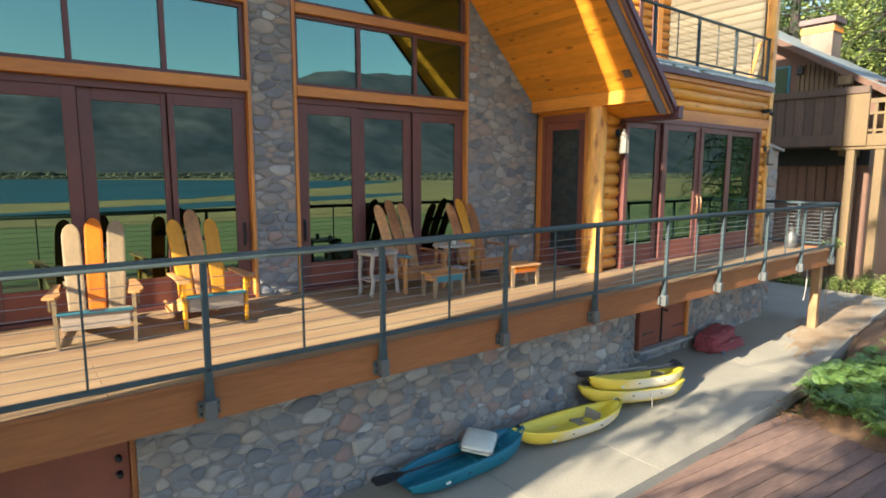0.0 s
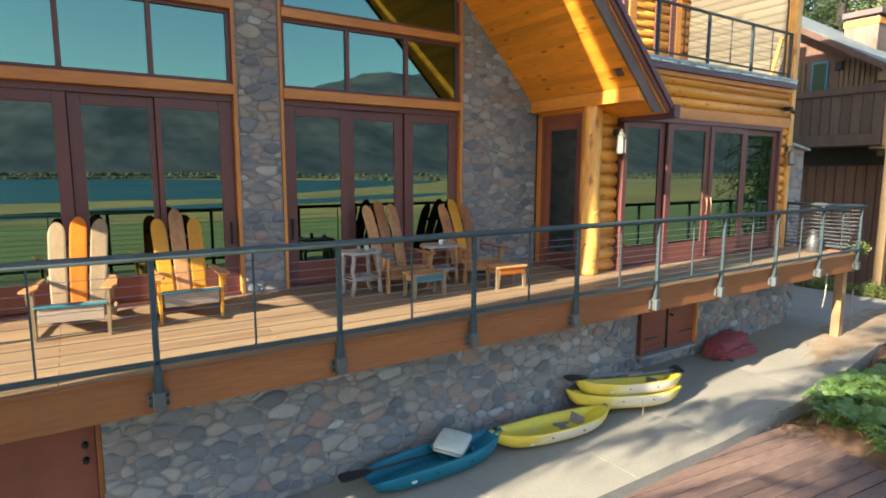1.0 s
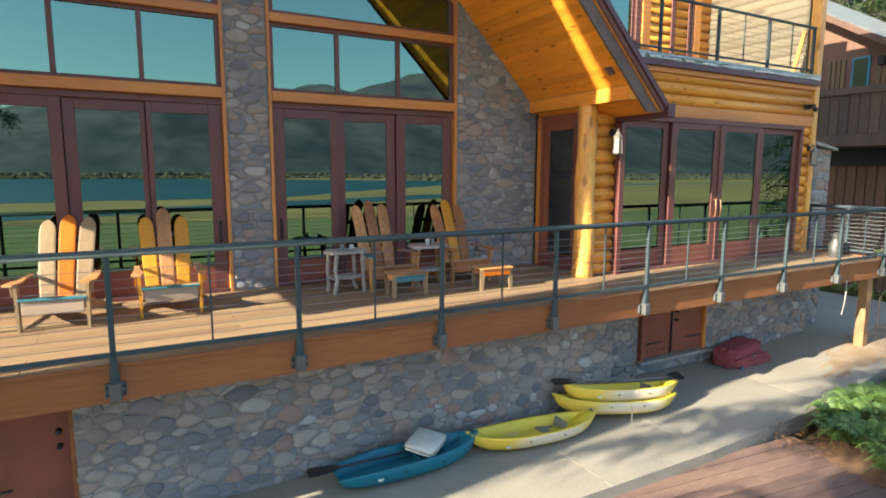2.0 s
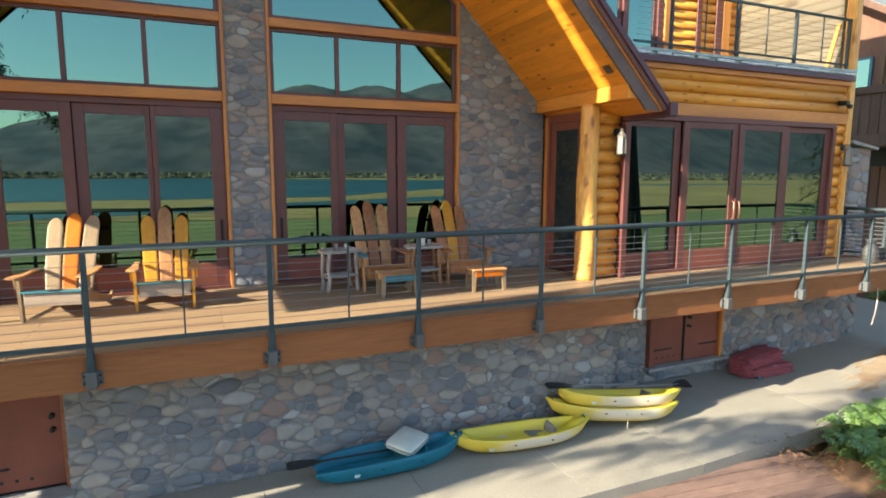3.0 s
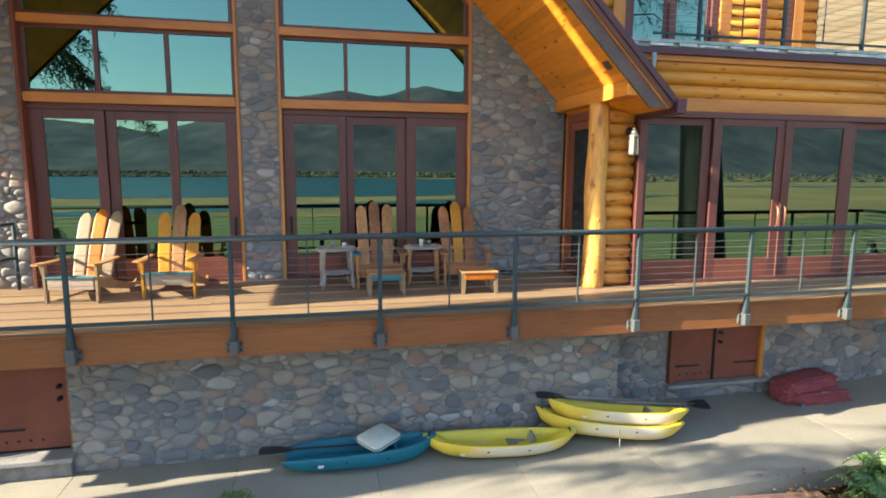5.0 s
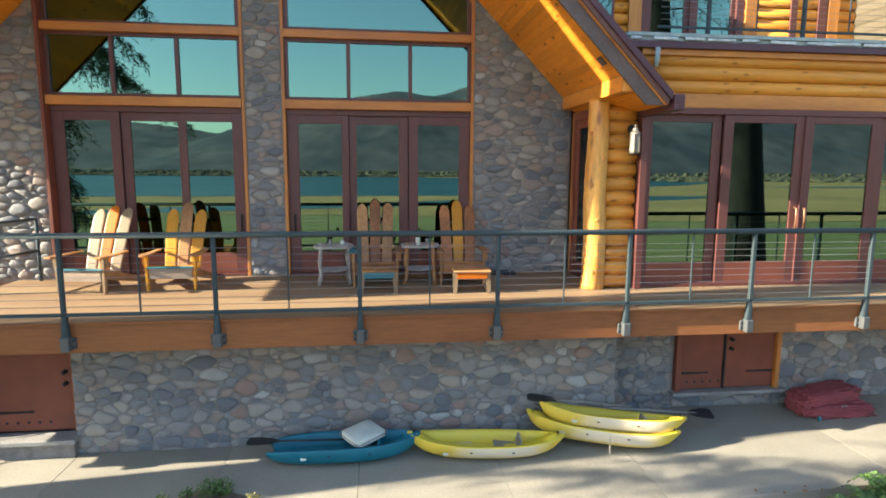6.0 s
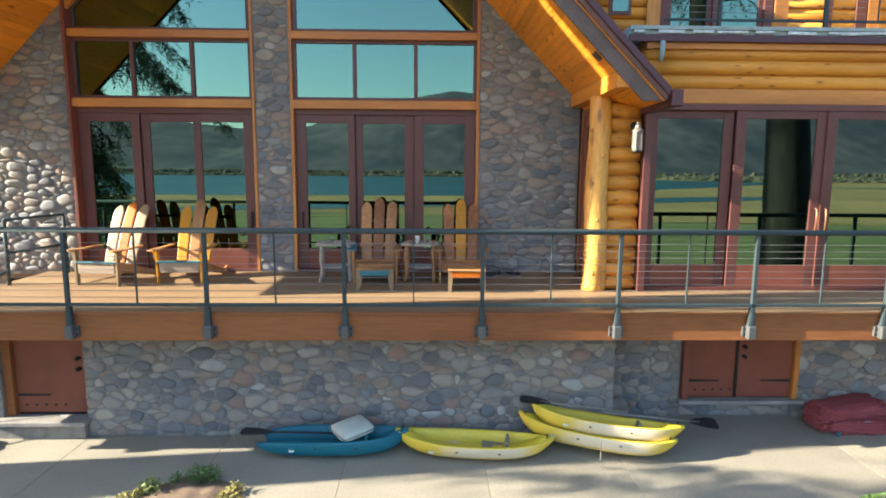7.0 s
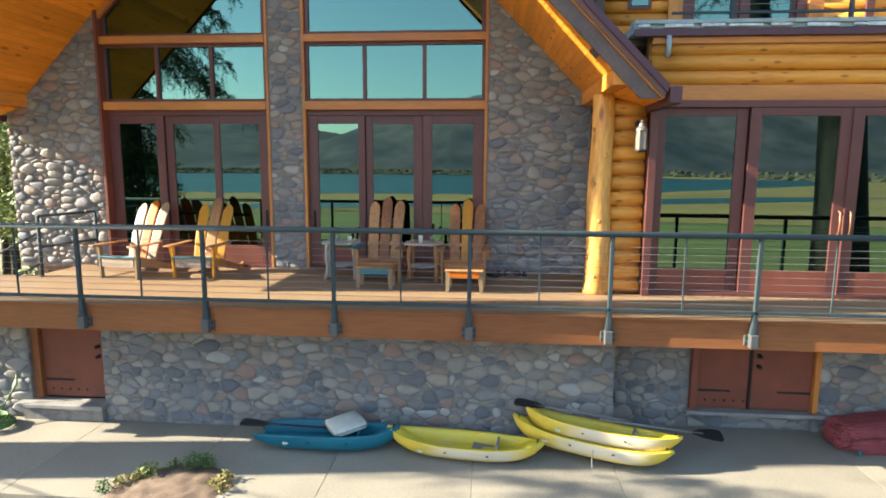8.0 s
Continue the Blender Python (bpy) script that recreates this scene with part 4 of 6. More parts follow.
for z in (1.22, 1.40):
    part("knob", moved(lathe([(0.035, 0), (0.035, 0.012), (0.014, 0.02), (0.014, 0.04), (0.03, 0.05), (0.03, 0.075), (0.012, 0.085)], 14), Matrix.Translation((11.90, 7.08, z - 0.10)) @ Matrix.Rotation(radians(90), 4, "X")), IRON, cd2, "black door knob", smooth=True)
    part("knob", moved(lathe([(0.035, 0), (0.035, 0.012), (0.014, 0.02), (0.014, 0.04), (0.03, 0.05), (0.03, 0.075), (0.012, 0.085)], 14), Matrix.Translation((0.76, 6.60, z - 0.14)) @ Matrix.Rotation(radians(90), 4, "X")), IRON, cd1, "black door knob", smooth=True)
sill1 = struct("trim_sill_cellar", box(-0.60, 0.98, 6.26, 6.62, 0.24, 0.31, 0.01), SILL, "pale stone sill under the cellar door", "sill")
part("base", box(-0.52, 0.915, 6.36, 6.6, -0.1, 0.238), MORTAR, sill1, "rough stone base")
sill2 = struct("trim_sill_double", box(10.74, 12.97, 6.92, 7.14, 0.30, 0.36, 0.01), SILL, "long stone sill under the double doors", "sill")

# ---- paving, walkway, beds ----
paving = thing("pavement", "pale concrete patio slabs with narrow joints", "patio", kind="structure")
xs = (-9.0, -6.4, -3.9, -1.3, 0.95, 3.2, 5.18, 7.24, 9.30, 12.9, 15.0, 17.05, 19.8, 22.5)


def rise(x):
    """The patio climbs gently past the double door."""
    return 0.056 * min(max(x - 12.9, 0), 4.15)


for a, b in zip(xs, xs[1:]):
    y0 = 4.20 if b < 11 else 4.20 + 0.10 * (b - 11)
    y0a = 4.20 if a < 11 else 4.20 + 0.10 * (a - 11)
    y1 = 6.46 if b <= 9.4 else 7.15 if b < 17.2 else 10.5
    bm = prism([(a + 0.003, y0a), (b - 0.003, y0), (b - 0.003, y1), (a + 0.003, y1)], "z", -0.30, 0.0)
    bmesh.ops.bevel(bm, geom=[e for e in bm.edges if all(v.co.z > -0.01 for v in e.verts)], offset=0.003, segments=1, profile=0.5, affect="EDGES")
    for v in bm.verts:
        if v.co.z > -0.1:
            v.co.z += rise(v.co.x)
    part("slab", bm, CONCRETE, paving)

walkway = thing("walkway", "weathered red-brown board walkway, lower than the patio", "boardwalk", kind="structure", at=(11.35, 4.12, -0.17), turn=-6)
for k in range(24):
    bm = box(-9.5, -0.02 - 0.04 * (k % 3), -0.225 * (k + 1) + 0.013, -0.225 * k, -0.045, 0.0, 0.006)
    part("plank", bm, BOARD, walkway)
part("frame", box(-9.5, 0.0, -5.4, 0.0, -0.16, -0.05), BOARD, walkway)
part("cross_board", box(-2.6, -0.1, -2.05, -1.86, 0.002, 0.05, 0.008), BOARD, walkway, "raised edge board")

# ---- railings ----
POST_X = (-2.44, -0.52, 1.41, 3.32, 5.23, 7.16, 9.09, 11.02, 12.95, 14.88, 16.81)
railing = thing("deck_railing", "dark steel deck railing with thin cables", "railing")
RY = 5.42
part("top_rail", tube([(-3.0, RY, 3.46), (16.98, RY, 3.46)], 0.04, 12), STEEL, railing, smooth=True)
part("bottom_rail", box(-3.0, 16.9, RY - 0.02, RY + 0.02, 2.395, 2.445, 0.006), STEEL, railing)
bm = box(-0.028, 0.028, -0.02, 0.035, 2.02, 3.43, 0.008)
prism([(-0.045, 2.12), (0.045, 2.12), (0.028, 2.42), (-0.028, 2.42)], "y", -0.015, 0.05, bm)
post_me = mesh_of(bm, "rail_post")
post_me.materials.append(STEEL)
bm = box(-0.055, 0.055, -0.05, 0.075, 1.93, 2.12, 0.012)
box(-0.10, 0.10, 0.04, 0.078, 1.95, 2.10, 0.006, bm)
brk_me = mesh_of(bm, "bracket")
brk_me.materials.append(BRACKET)
bm = bmesh.new()
merge(bm, moved(lathe([(0.014, 0), (0.014, 0.012)], 8), Matrix.Rotation(radians(90), 4, "X")))
bolt_me = mesh_of(bm, "bolt")
bolt_me.materials.append(IRON)
for x in POST_X:
    p = part("rail_post", post_me, STEEL, railing)
    p.location = (x, RY, 0)
    q = part("bracket", brk_me, BRACKET, railing, "galvanised post shoe")
    q.location = (x, RY, 0)
    for sx, z in ((-0.078, 1.985), (0.078, 1.985), (-0.078, 2.065), (0.078, 2.065)):
        part("bolt", bolt_me, IRON, q).location = (sx, 0.04, z)
for a, b in zip(POST_X, POST_X[1:]):
    part("picket", box((a + b) / 2 - 0.009, (a + b) / 2 + 0.009, RY - 0.012, RY + 0.012, 2.44, 3.43), STEEL, railing)
for k in range(9):
    z = 2.53 + k * 0.095
    part("cable", tube([(-3.0, RY, z), (7.0, RY, z - 0.004), (16.9, RY, z)], 0.0035, 5), CABLE, railing)
# return at the east end, with flat slats
rail_end = thing("deck_railing", "steel railing across the deck's east end, with cables", "railing")
part("top_rail", tube([(16.98, RY, 3.46), (17.0, 7.30, 3.46)], 0.04, 12), STEEL, rail_end, smooth=True)
part("bottom_rail", box(16.97, 17.01, RY + 0.05, 7.28, 2.395, 2.445, 0.006), STEEL, rail_end)
for y in (6.35, 7.25):
    part("rail_post", box(16.965, 17.02, y - 0.03, y + 0.03, 2.32, 3.43, 0.008), STEEL, rail_end)
for k in range(10):
    z = 2.50 + k * 0.095
    part("cable", tube([(16.99, RY + 0.04, z), (16.99, 7.22, z)], 0.011, 6), BRACKET, rail_end)
# stair and its rail at the west end
stair = struct("stairs_west", box(-1.25, -1.0, 7.42, 8.6, DECK - 0.18, DECK - 0.14, 0.006), PLANK, "timber steps down from the deck's west end", "stairs")
for k in range(11):
    z = DECK - 0.16 * (k + 1)
    part("tread", box(-1.28 - 0.28 * (k + 1), -1.0 - 0.28 * k - 0.02, 7.42, 8.6, z - 0.21, z - 0.17, 0.006), PLANK, stair)
for y in (7.40, 8.62):
    part("stringer", prism([(-1.0, 2.2), (-4.3, 0.35), (-4.3, 0.05), (-1.0, 1.9)], "y", y - 0.02, y + 0.02), FASCIA, stair)
srail = thing("stair_railing", "dark steel rail round the stair head", "railing")
for a, b, n in (((-0.78, 7.36, 2.3), (-0.78, 7.36, 3.42), "newel"), ((-0.55, 8.58, 2.3), (-0.55, 8.58, 3.40), "newel"), ((-2.5, 7.36, 1.1), (-2.5, 7.36, 2.55), "newel")):
    part(n, tube([a, b], 0.03, 10), STEEL, srail, smooth=True)
for z in (3.42, 2.85):
    part("rail", tube([(-0.78, 7.36, z), (-0.55, 8.58, z)], 0.024, 8), STEEL, srail, smooth=True)
    part("rail", tube([(-0.78, 7.36, z - 0.3), (-2.5, 7.36, z - 1.15)], 0.022, 8), STEEL, srail, smooth=True)
# balcony railing
bal = thing("balcony_railing", "slim steel balcony railing with cables", "railing")
part("top_rail", box(10.2, 16.42, 7.14, 7.20, 7.70, 7.75, 0.008), STEEL, bal)
part("bottom_rail", box(10.2, 16.42, 7.15, 7.19, 6.72, 6.76, 0.006), STEEL, bal)
for x in (11.1, 12.85, 14.6, 16.36):
    part("rail_post", box(x - 0.028, x + 0.028, 7.14, 7.20, 6.602, 7.70, 0.006), STEEL, bal)
for x in (11.98, 13.72, 15.48):
    part("picket", box(x - 0.009, x + 0.009, 7.16, 7.18, 6.76, 7.70), STEEL, bal)
for k in range(8):
    part("cable", tube([(10.25, 7.17, 6.86 + k * 0.10), (16.38, 7.17, 6.86 + k * 0.10)], 0.004, 5), CABLE, bal)
tagged(part("downpipe", tube([(10.12, 6.96, 6.36), (10.12, 6.96, 6.2), (10.12, 7.0, 6.05)], 0.04, 10), MEMBRANE, None, "short pale metal downpipe at the balcony's corner", smooth=True), category="pipe", kind="structure")

# ---- lanterns ----


def lantern(at, size=1.0):
    l = thing("wall_lantern", "pale frosted wall lantern on a dark bracket", "lantern", "wall lanterns", at=at)
    part("wall_plate", moved(lathe([(0.075, 0), (0.07, 0.02), (0.03, 0.03)], 16), Matrix.Translation((0, 0.15, 0.10)) @ Matrix.Rotation(radians(90), 4, "X")), IRON, l, "black round plate")
    part("arm", tube([(0, 0.13, 0.10), (0, 0.06, 0.16), (0, 0.0, 0.15)], 0.012, 8), IRON, l, "black curved arm")
    part("body", lathe([(0.075, -0.30), (0.085, -0.28), (0.078, 0.0)], 6), LANTERN, l, "frosted glass body")
    for k in range(6):
        a = k * math.pi / 3
        part("cage_bar", tube([(0.088 * math.cos(a), 0.088 * math.sin(a), -0.30), (0.082 * math.cos(a), 0.082 * math.sin(a), 0.0)], 0.006, 5), LANTCAP, l)
    part("cap", lathe([(0.095, 0.0), (0.09, 0.02), (0.05, 0.07), (0.045, 0.10), (0.02, 0.12), (0.03, 0.135), (0.02, 0.155), (0.008, 0.16)], 12), LANTCAP, l, "pale metal cap")
    part("base", lathe([(0.05, -0.33), (0.098, -0.315), (0.098, -0.302)], 12), IRON, l, "dark base ring")
    return l


lan = lantern((9.76, 6.87, 4.93))
copy_thing(lan, pose(16.34, 6.92, 4.78))
flood = thing("flood_light", "small black flood light on the log wall", "lamp")
part("box", moved(box(-0.06, 0.06, -0.08, 0.13, -0.05, 0.05, 0.01), Matrix.Translation((16.15, 6.98, 5.86))), IRON, flood)
part("head", moved(lathe([(0.04, 0), (0.055, 0.08), (0.05, 0.09)], 12), Matrix.Translation((16.15, 6.92, 5.80)) @ Matrix.Rotation(radians(115), 4, "X")), IRON, flood)
outlet = thing("outlet_box", "small grey outlet box on the stone wall", "outlet")
part("cover", box(7.82, 7.93, 8.60, 8.64, 2.74, 2.87, 0.008), GREYPL, outlet)
part("base", box(7.80, 7.95, 8.64, 8.76, 2.72, 2.89, 0.006), GREYPL, outlet)

# ---- chairs ----


def ski(length, width, thick, tip=0.20, bow=0.10):
    """A bowed plank with a rounded tip, standing along z from 0 and bending back towards its top."""
    bm = bmesh.new()
    rows = []
    n = 20
    for i in range(n + 1):
        z = length * (1 - (1 - i / n) ** 1.6)
        w = width / 2 * (0.90 + 0.10 * min(1, z / (0.4 * length)))
        if z > length - tip:
            w *= max(0.03, 1 - ((z - length + tip) / tip) ** 2.3) ** 0.5
        y = bow * (z / length) ** 2.4 * length
        rows.append([bm.verts.new((x, y + d, z)) for x, d in ((-w, -thick * 0.3), (-w * 0.8, -thick / 2), (w * 0.8, -thick / 2), (w, -thick * 0.3), (w, thick / 2), (-w, thick / 2))])
    for p, q in zip(rows, rows[1:]):
        for k in range(6):
            bm.faces.new((p[k], p[(k + 1) % 6], q[(k + 1) % 6], q[k]))
    bm.faces.new(rows[0][::-1])
    bm.faces.new(rows[-1])
    bmesh.ops.recalc_face_normals(bm, faces=bm.faces)
    return bm


def lounge_chair(at, turn, backs, frame, edge, label, wood_arm, left_arm=None, tail=1.24, runner=None):
    """A low slatted lounge chair facing -y; origin on the deck between its front legs."""
    c = thing("lounge_chair", label, "chair", "lounge chairs on the deck", at=at, turn=turn)
    for s in (-1, 1):
        bm = prism([(s * 0.375 - 0.016, 0.0), (s * 0.375 + 0.016, 0.0), (s * 0.385 + 0.022, 0.60), (s * 0.385 - 0.022, 0.60)], "y", -0.04, 0.04)
        part("front_leg", bm, frame, c)
        bm = prism([(-0.02, 0.26), (0.0, 0.40), (0.55, 0.26), (tail - 0.30, 0.11), (tail - 0.10, 0.085), (tail, 0.125), (tail + 0.01, 0.09), (tail - 0.07, 0.02), (tail - 0.16, 0.0), (tail - 0.26, 0.0), (0.45, 0.14)], "x", s * 0.335 - 0.016, s * 0.335 + 0.016)
        part("side_rail", bm, runner or wood_arm, c)
        bm = prism([(s * 0.40 - 0.075, -0.16), (s * 0.40 + 0.04, -0.18), (s * 0.40 + 0.085, -0.05), (s * 0.41 + 0.05, 0.35), (s * 0.39 + 0.03, 0.66), (s * 0.39 - 0.04, 0.66), (s * 0.39 - 0.045, 0.3)], "z", 0.60, 0.626)
        part("arm", bm, (left_arm or wood_arm) if s < 0 else wood_arm, c)
        part("arm_brace", prism([(-0.04, 0.60), (0.05, 0.60), (0.03, 0.46), (0.0, 0.44)], "x", s * 0.43 - 0.012, s * 0.43 + 0.012), frame, c)
    part("apron", box(-0.335, 0.335, -0.035, -0.005, 0.21, 0.385, 0.006), APRON if edge else WALNUT, c)
    part("front_edge", box(-0.37, 0.37, -0.06, 0.03, 0.387, 0.412, 0.006), edge or WALNUT, c, "painted front edge" if edge else "")
    for k in range(5):
        y, z = 0.08 + k * 0.105, 0.40 - k * 0.03
        part("seat_slat", moved(box(-0.35, 0.35, -0.046, 0.046, -0.01, 0.01, 0.004), pose(0, y, z, -15)), WALNUT if k % 2 else frame, c)
    for k, (mt, ln) in enumerate(backs):
        bm = ski(ln, 0.196, 0.022)
        moved(bm, pose((k - 1) * 0.205, 0.56, 0.235, -19, (k - 1) * 2.2))
        part("back_board", bm, mt, c)
    part("back_brace", moved(box(-0.34, 0.34, -0.02, 0.02, -0.04, 0.04, 0.004), pose(0, 0.735, 0.60, -20)), frame, c)
    part("back_brace", moved(box(-0.30, 0.30, -0.02, 0.02, -0.03, 0.03, 0.004), pose(0, 0.955, 1.03, -30)), BLACK, c)
    return c


lounge_chair((0.74, 7.33, DECK), -8, ((CREAM, 1.17), (AMBER, 1.24), (CREAM, 1.20)), CREAM, TEAL, "lounge chair with cream and orange board back, teal edge", TAN, tail=1.36, runner=CREAM)
lounge_chair((2.08, 7.46, DECK), 0, ((HONEY, 1.16), (TAN, 1.30), (HONEY, 1.15)), HONEY, TEAL, "lounge chair with honey and cream board back, teal edge", TAN, tail=1.34, runner=TAN)
lounge_chair((5.45, 7.58, DECK), 0, ((TAN, 1.25), (WALNUT, 1.34), (TAN, 1.27)), TAN, None, "lounge chair with tan and brown board back, one teal arm", WALNUT, TEAL)
lounge_chair((6.98, 7.55, DECK), -2, ((WALNUT, 1.22), (HONEY, 1.32), (WALNUT, 1.22)), TAN, None, "lounge chair with brown and honey board back", WALNUT)


def footstool(at, turn, apron, label):
    s = thing("footstool", label, "stool", "footstools before the chairs", at=at, turn=turn)
    for k in range(3):
        part("top_slat", box(-0.31, 0.31, -0.02 + k * 0.135, 0.11 + k * 0.135, 0.355, 0.385, 0.008), TAN, s)
    part("apron", box(-0.25, 0.25, 0.0, 0.02, 0.25, 0.354, 0.004), apron, s, "painted apron")
    part("apron", box(-0.25, 0.25, 0.34, 0.36, 0.25, 0.354, 0.004), apron, s, "painted apron")
    for x in (-0.265, 0.265):
        for y in (0.03, 0.33):
            part("leg", prism([(x - 0.046, 0.354), (x + 0.040, 0.354), (x + 0.026 + 0.06 * x, 0.0), (x - 0.026 + 0.06 * x, 0.0)], "y", y - 0.016, y + 0.016), CREAM, s)
        part("side_rail", box(x - 0.012, x + 0.012, 0.05, 0.31, 0.26, 0.353, 0.004), TAN, s)
    return s


footstool((5.50, 6.95, DECK), 0, TEAL, "low wooden footstool with a teal apron")
footstool((7.03, 6.78, DECK), -4, AMBER, "low wooden footstool with an orange apron")


def rustic_table(at, turn, leg, label):
    t = thing("side_table", label, "table", "rustic side tables", at=at, turn=turn)
    part("top", prism([(-0.32, -0.22), (-0.1, -0.27), (0.2, -0.25), (0.34, -0.1), (0.33, 0.18), (0.1, 0.27), (-0.22, 0.25), (-0.35, 0.08)], "z", 0.66, 0.70), DRIFT, t, "bleached slab top")
    rng = random.Random(3)
    for x in (-0.24, 0.24):
        for y in (-0.16, 0.16):
            pts = [(x + rng.uniform(-0.02, 0.02) + (x * 0.12 if k == 0 else 0), y + rng.uniform(-0.015, 0.015), k * 0.66 / 5 + (0.06 if k == 5 else 0)) for k in range(6)]
            part("leg", tube(pts, [0.036, 0.034, 0.03, 0.032, 0.034, 0.034], 8), leg, t, smooth=True)
        part("stretcher", tube([(x, -0.16, 0.25), (x * 0.96, 0.0, 0.235), (x, 0.16, 0.26)], 0.018, 7), DRIFT, t, smooth=True)
    for y in (-0.16, 0.16):
        part("stretcher", tube([(-0.24, y, 0.27), (0, y * 1.05, 0.25), (0.24, y, 0.28)], 0.02, 7), DRIFT, t, smooth=True)
    part("shelf", box(-0.22, 0.22, -0.13, 0.13, 0.27, 0.29, 0.006), DRIFT, t)
    return t


rustic_table((4.72, 7.84, DECK), 8, DRIFT, "rustic side table of bleached branches")
rustic_table((6.25, 7.85, DECK), -5, TAN, "rustic side table of peeled branches")
for k, (x, y, h, r, m) in enumerate(((4.66, 7.80, 0.10, 0.035, GREYPL), (4.86, 7.92, 0.07, 0.04, WHITE), (6.20, 7.74, 0.13, 0.04, WHITE), (6.38, 7.9, 0.09, 0.035, GREYPL))):
    cup = thing("drinking_cup", "small plain cup standing on the side table", "cup", at=(x, y, DECK + 0.70))
    part("body", lathe([(r * 0.8, 0), (r, h), (r * 0.9, h), (r * 0.72, 0.01)], 14), m, cup, smooth=True)


def shoe(at, turn):
    s = thing("shoe", "dark shoe standing on the deck by the wall", "shoe", "shoes by the wall", at=at, turn=turn)
    bm = bmesh.new()
    bmesh.ops.create_uvsphere(bm, u_segments=12, v_segments=8, radius=1)
    for v in bm.verts:
        v.co = Vector((v.co.x * 0.05 * (1.1 - 0.2 * v.co.y), v.co.y * 0.14, max(v.co.z, -0.5) * 0.055 * (1.15 if v.co.y < 0 else 0.8) + 0.045))
    part("upper", bm, BLACK, s, smooth=True)
    part("sole", prism([(-0.05, -0.13), (0.05, -0.13), (0.055, 0.05), (0.03, 0.14), (-0.03, 0.14), (-0.055, 0.05)], "z", 0.0, 0.02), GREYPL, s, "pale sole")


for x, y, a in ((7.62, 8.42, 20), (7.76, 8.46, -10), (7.96, 8.44, 30), (8.10, 8.40, 5), (7.50, 8.2, 60)):
    shoe((x, y, DECK), a)

# ---- kayaks ----


def kayak_mesh(L, W, H, blunt=0.06):
    """A sit-on-top kayak along x: rounded hull, upswept ends, raised gunwale and a moulded well."""
    n, rows = 30, []
    bm = bmesh.new()
    for i in range(n + 1):
        u = -1 + 2 * i / n
        e = abs(u)
        stern = blunt > 0.2 and u < 0
        w = W / 2 * max(blunt if u < 0 else 0.06, (1 - e ** (2.4 if u > 0 or blunt < 0.1 else 4.0))) ** 0.72
        keel = 0.012 + 0.19 * e ** 4
        sheer = H + (0.10 if u < 0 else 0.06) * e ** 3
        well = max(0, 1 - (e / 0.80) ** 6)
        if stern:
            w, keel, sheer, well = W / 2 * (1 - (1 - blunt) * e ** 3), 0.012 + 0.10 * e ** 4, H - 0.05 * e ** 3, 1 - 0.25 * e ** 6
        ring = []
        for k in range(9):
            a = math.pi * k / 8
            y = -w * math.copysign(abs(math.cos(a)) ** 0.75, math.cos(a))
            z = keel + (sheer - keel) * (1 - abs(math.sin(a)) ** 0.62)
            ring.append((y, z))
        ring += [(w * 0.99, sheer + 0.012), (w * 0.86, sheer + 0.016), (w * 0.80, sheer - 0.03)]
        floor = sheer + 0.03 - well * (H * 0.62)
        ring += [(w * 0.70, sheer - 0.02 - well * (H * 0.50)), (w * 0.35, floor), (w * 0.1, floor + 0.02 * well), (-w * 0.1, floor + 0.02 * well), (-w * 0.35, floor), (-w * 0.70, sheer - 0.02 - well * (H * 0.50))]
        ring += [(-w * 0.80, sheer - 0.03), (-w * 0.86, sheer + 0.016), (-w * 0.99, sheer + 0.012)]
        rake = 0.075 * e ** 5
        rows.append([bm.verts.new((u * L / 2 * (1 - rake * max(0, min(1, 1 - (z - keel) / (sheer - keel)))), y, z)) for y, z in ring])
    k = len(rows[0])
    for a, b in zip(rows, rows[1:]):
        for q in range(k):
            f = bm.faces.new((a[q], b[q], b[(q + 1) % k], a[(q + 1) % k]))
            f.material_index = 1 if q in (0, 1, 2, 5, 6, 7) else 0
    bm.faces.new(rows[0])
    bm.faces.new(rows[-1][::-1])
    bmesh.ops.recalc_face_normals(bm, faces=bm.faces)
    return mesh_of(bm, "hull", True)


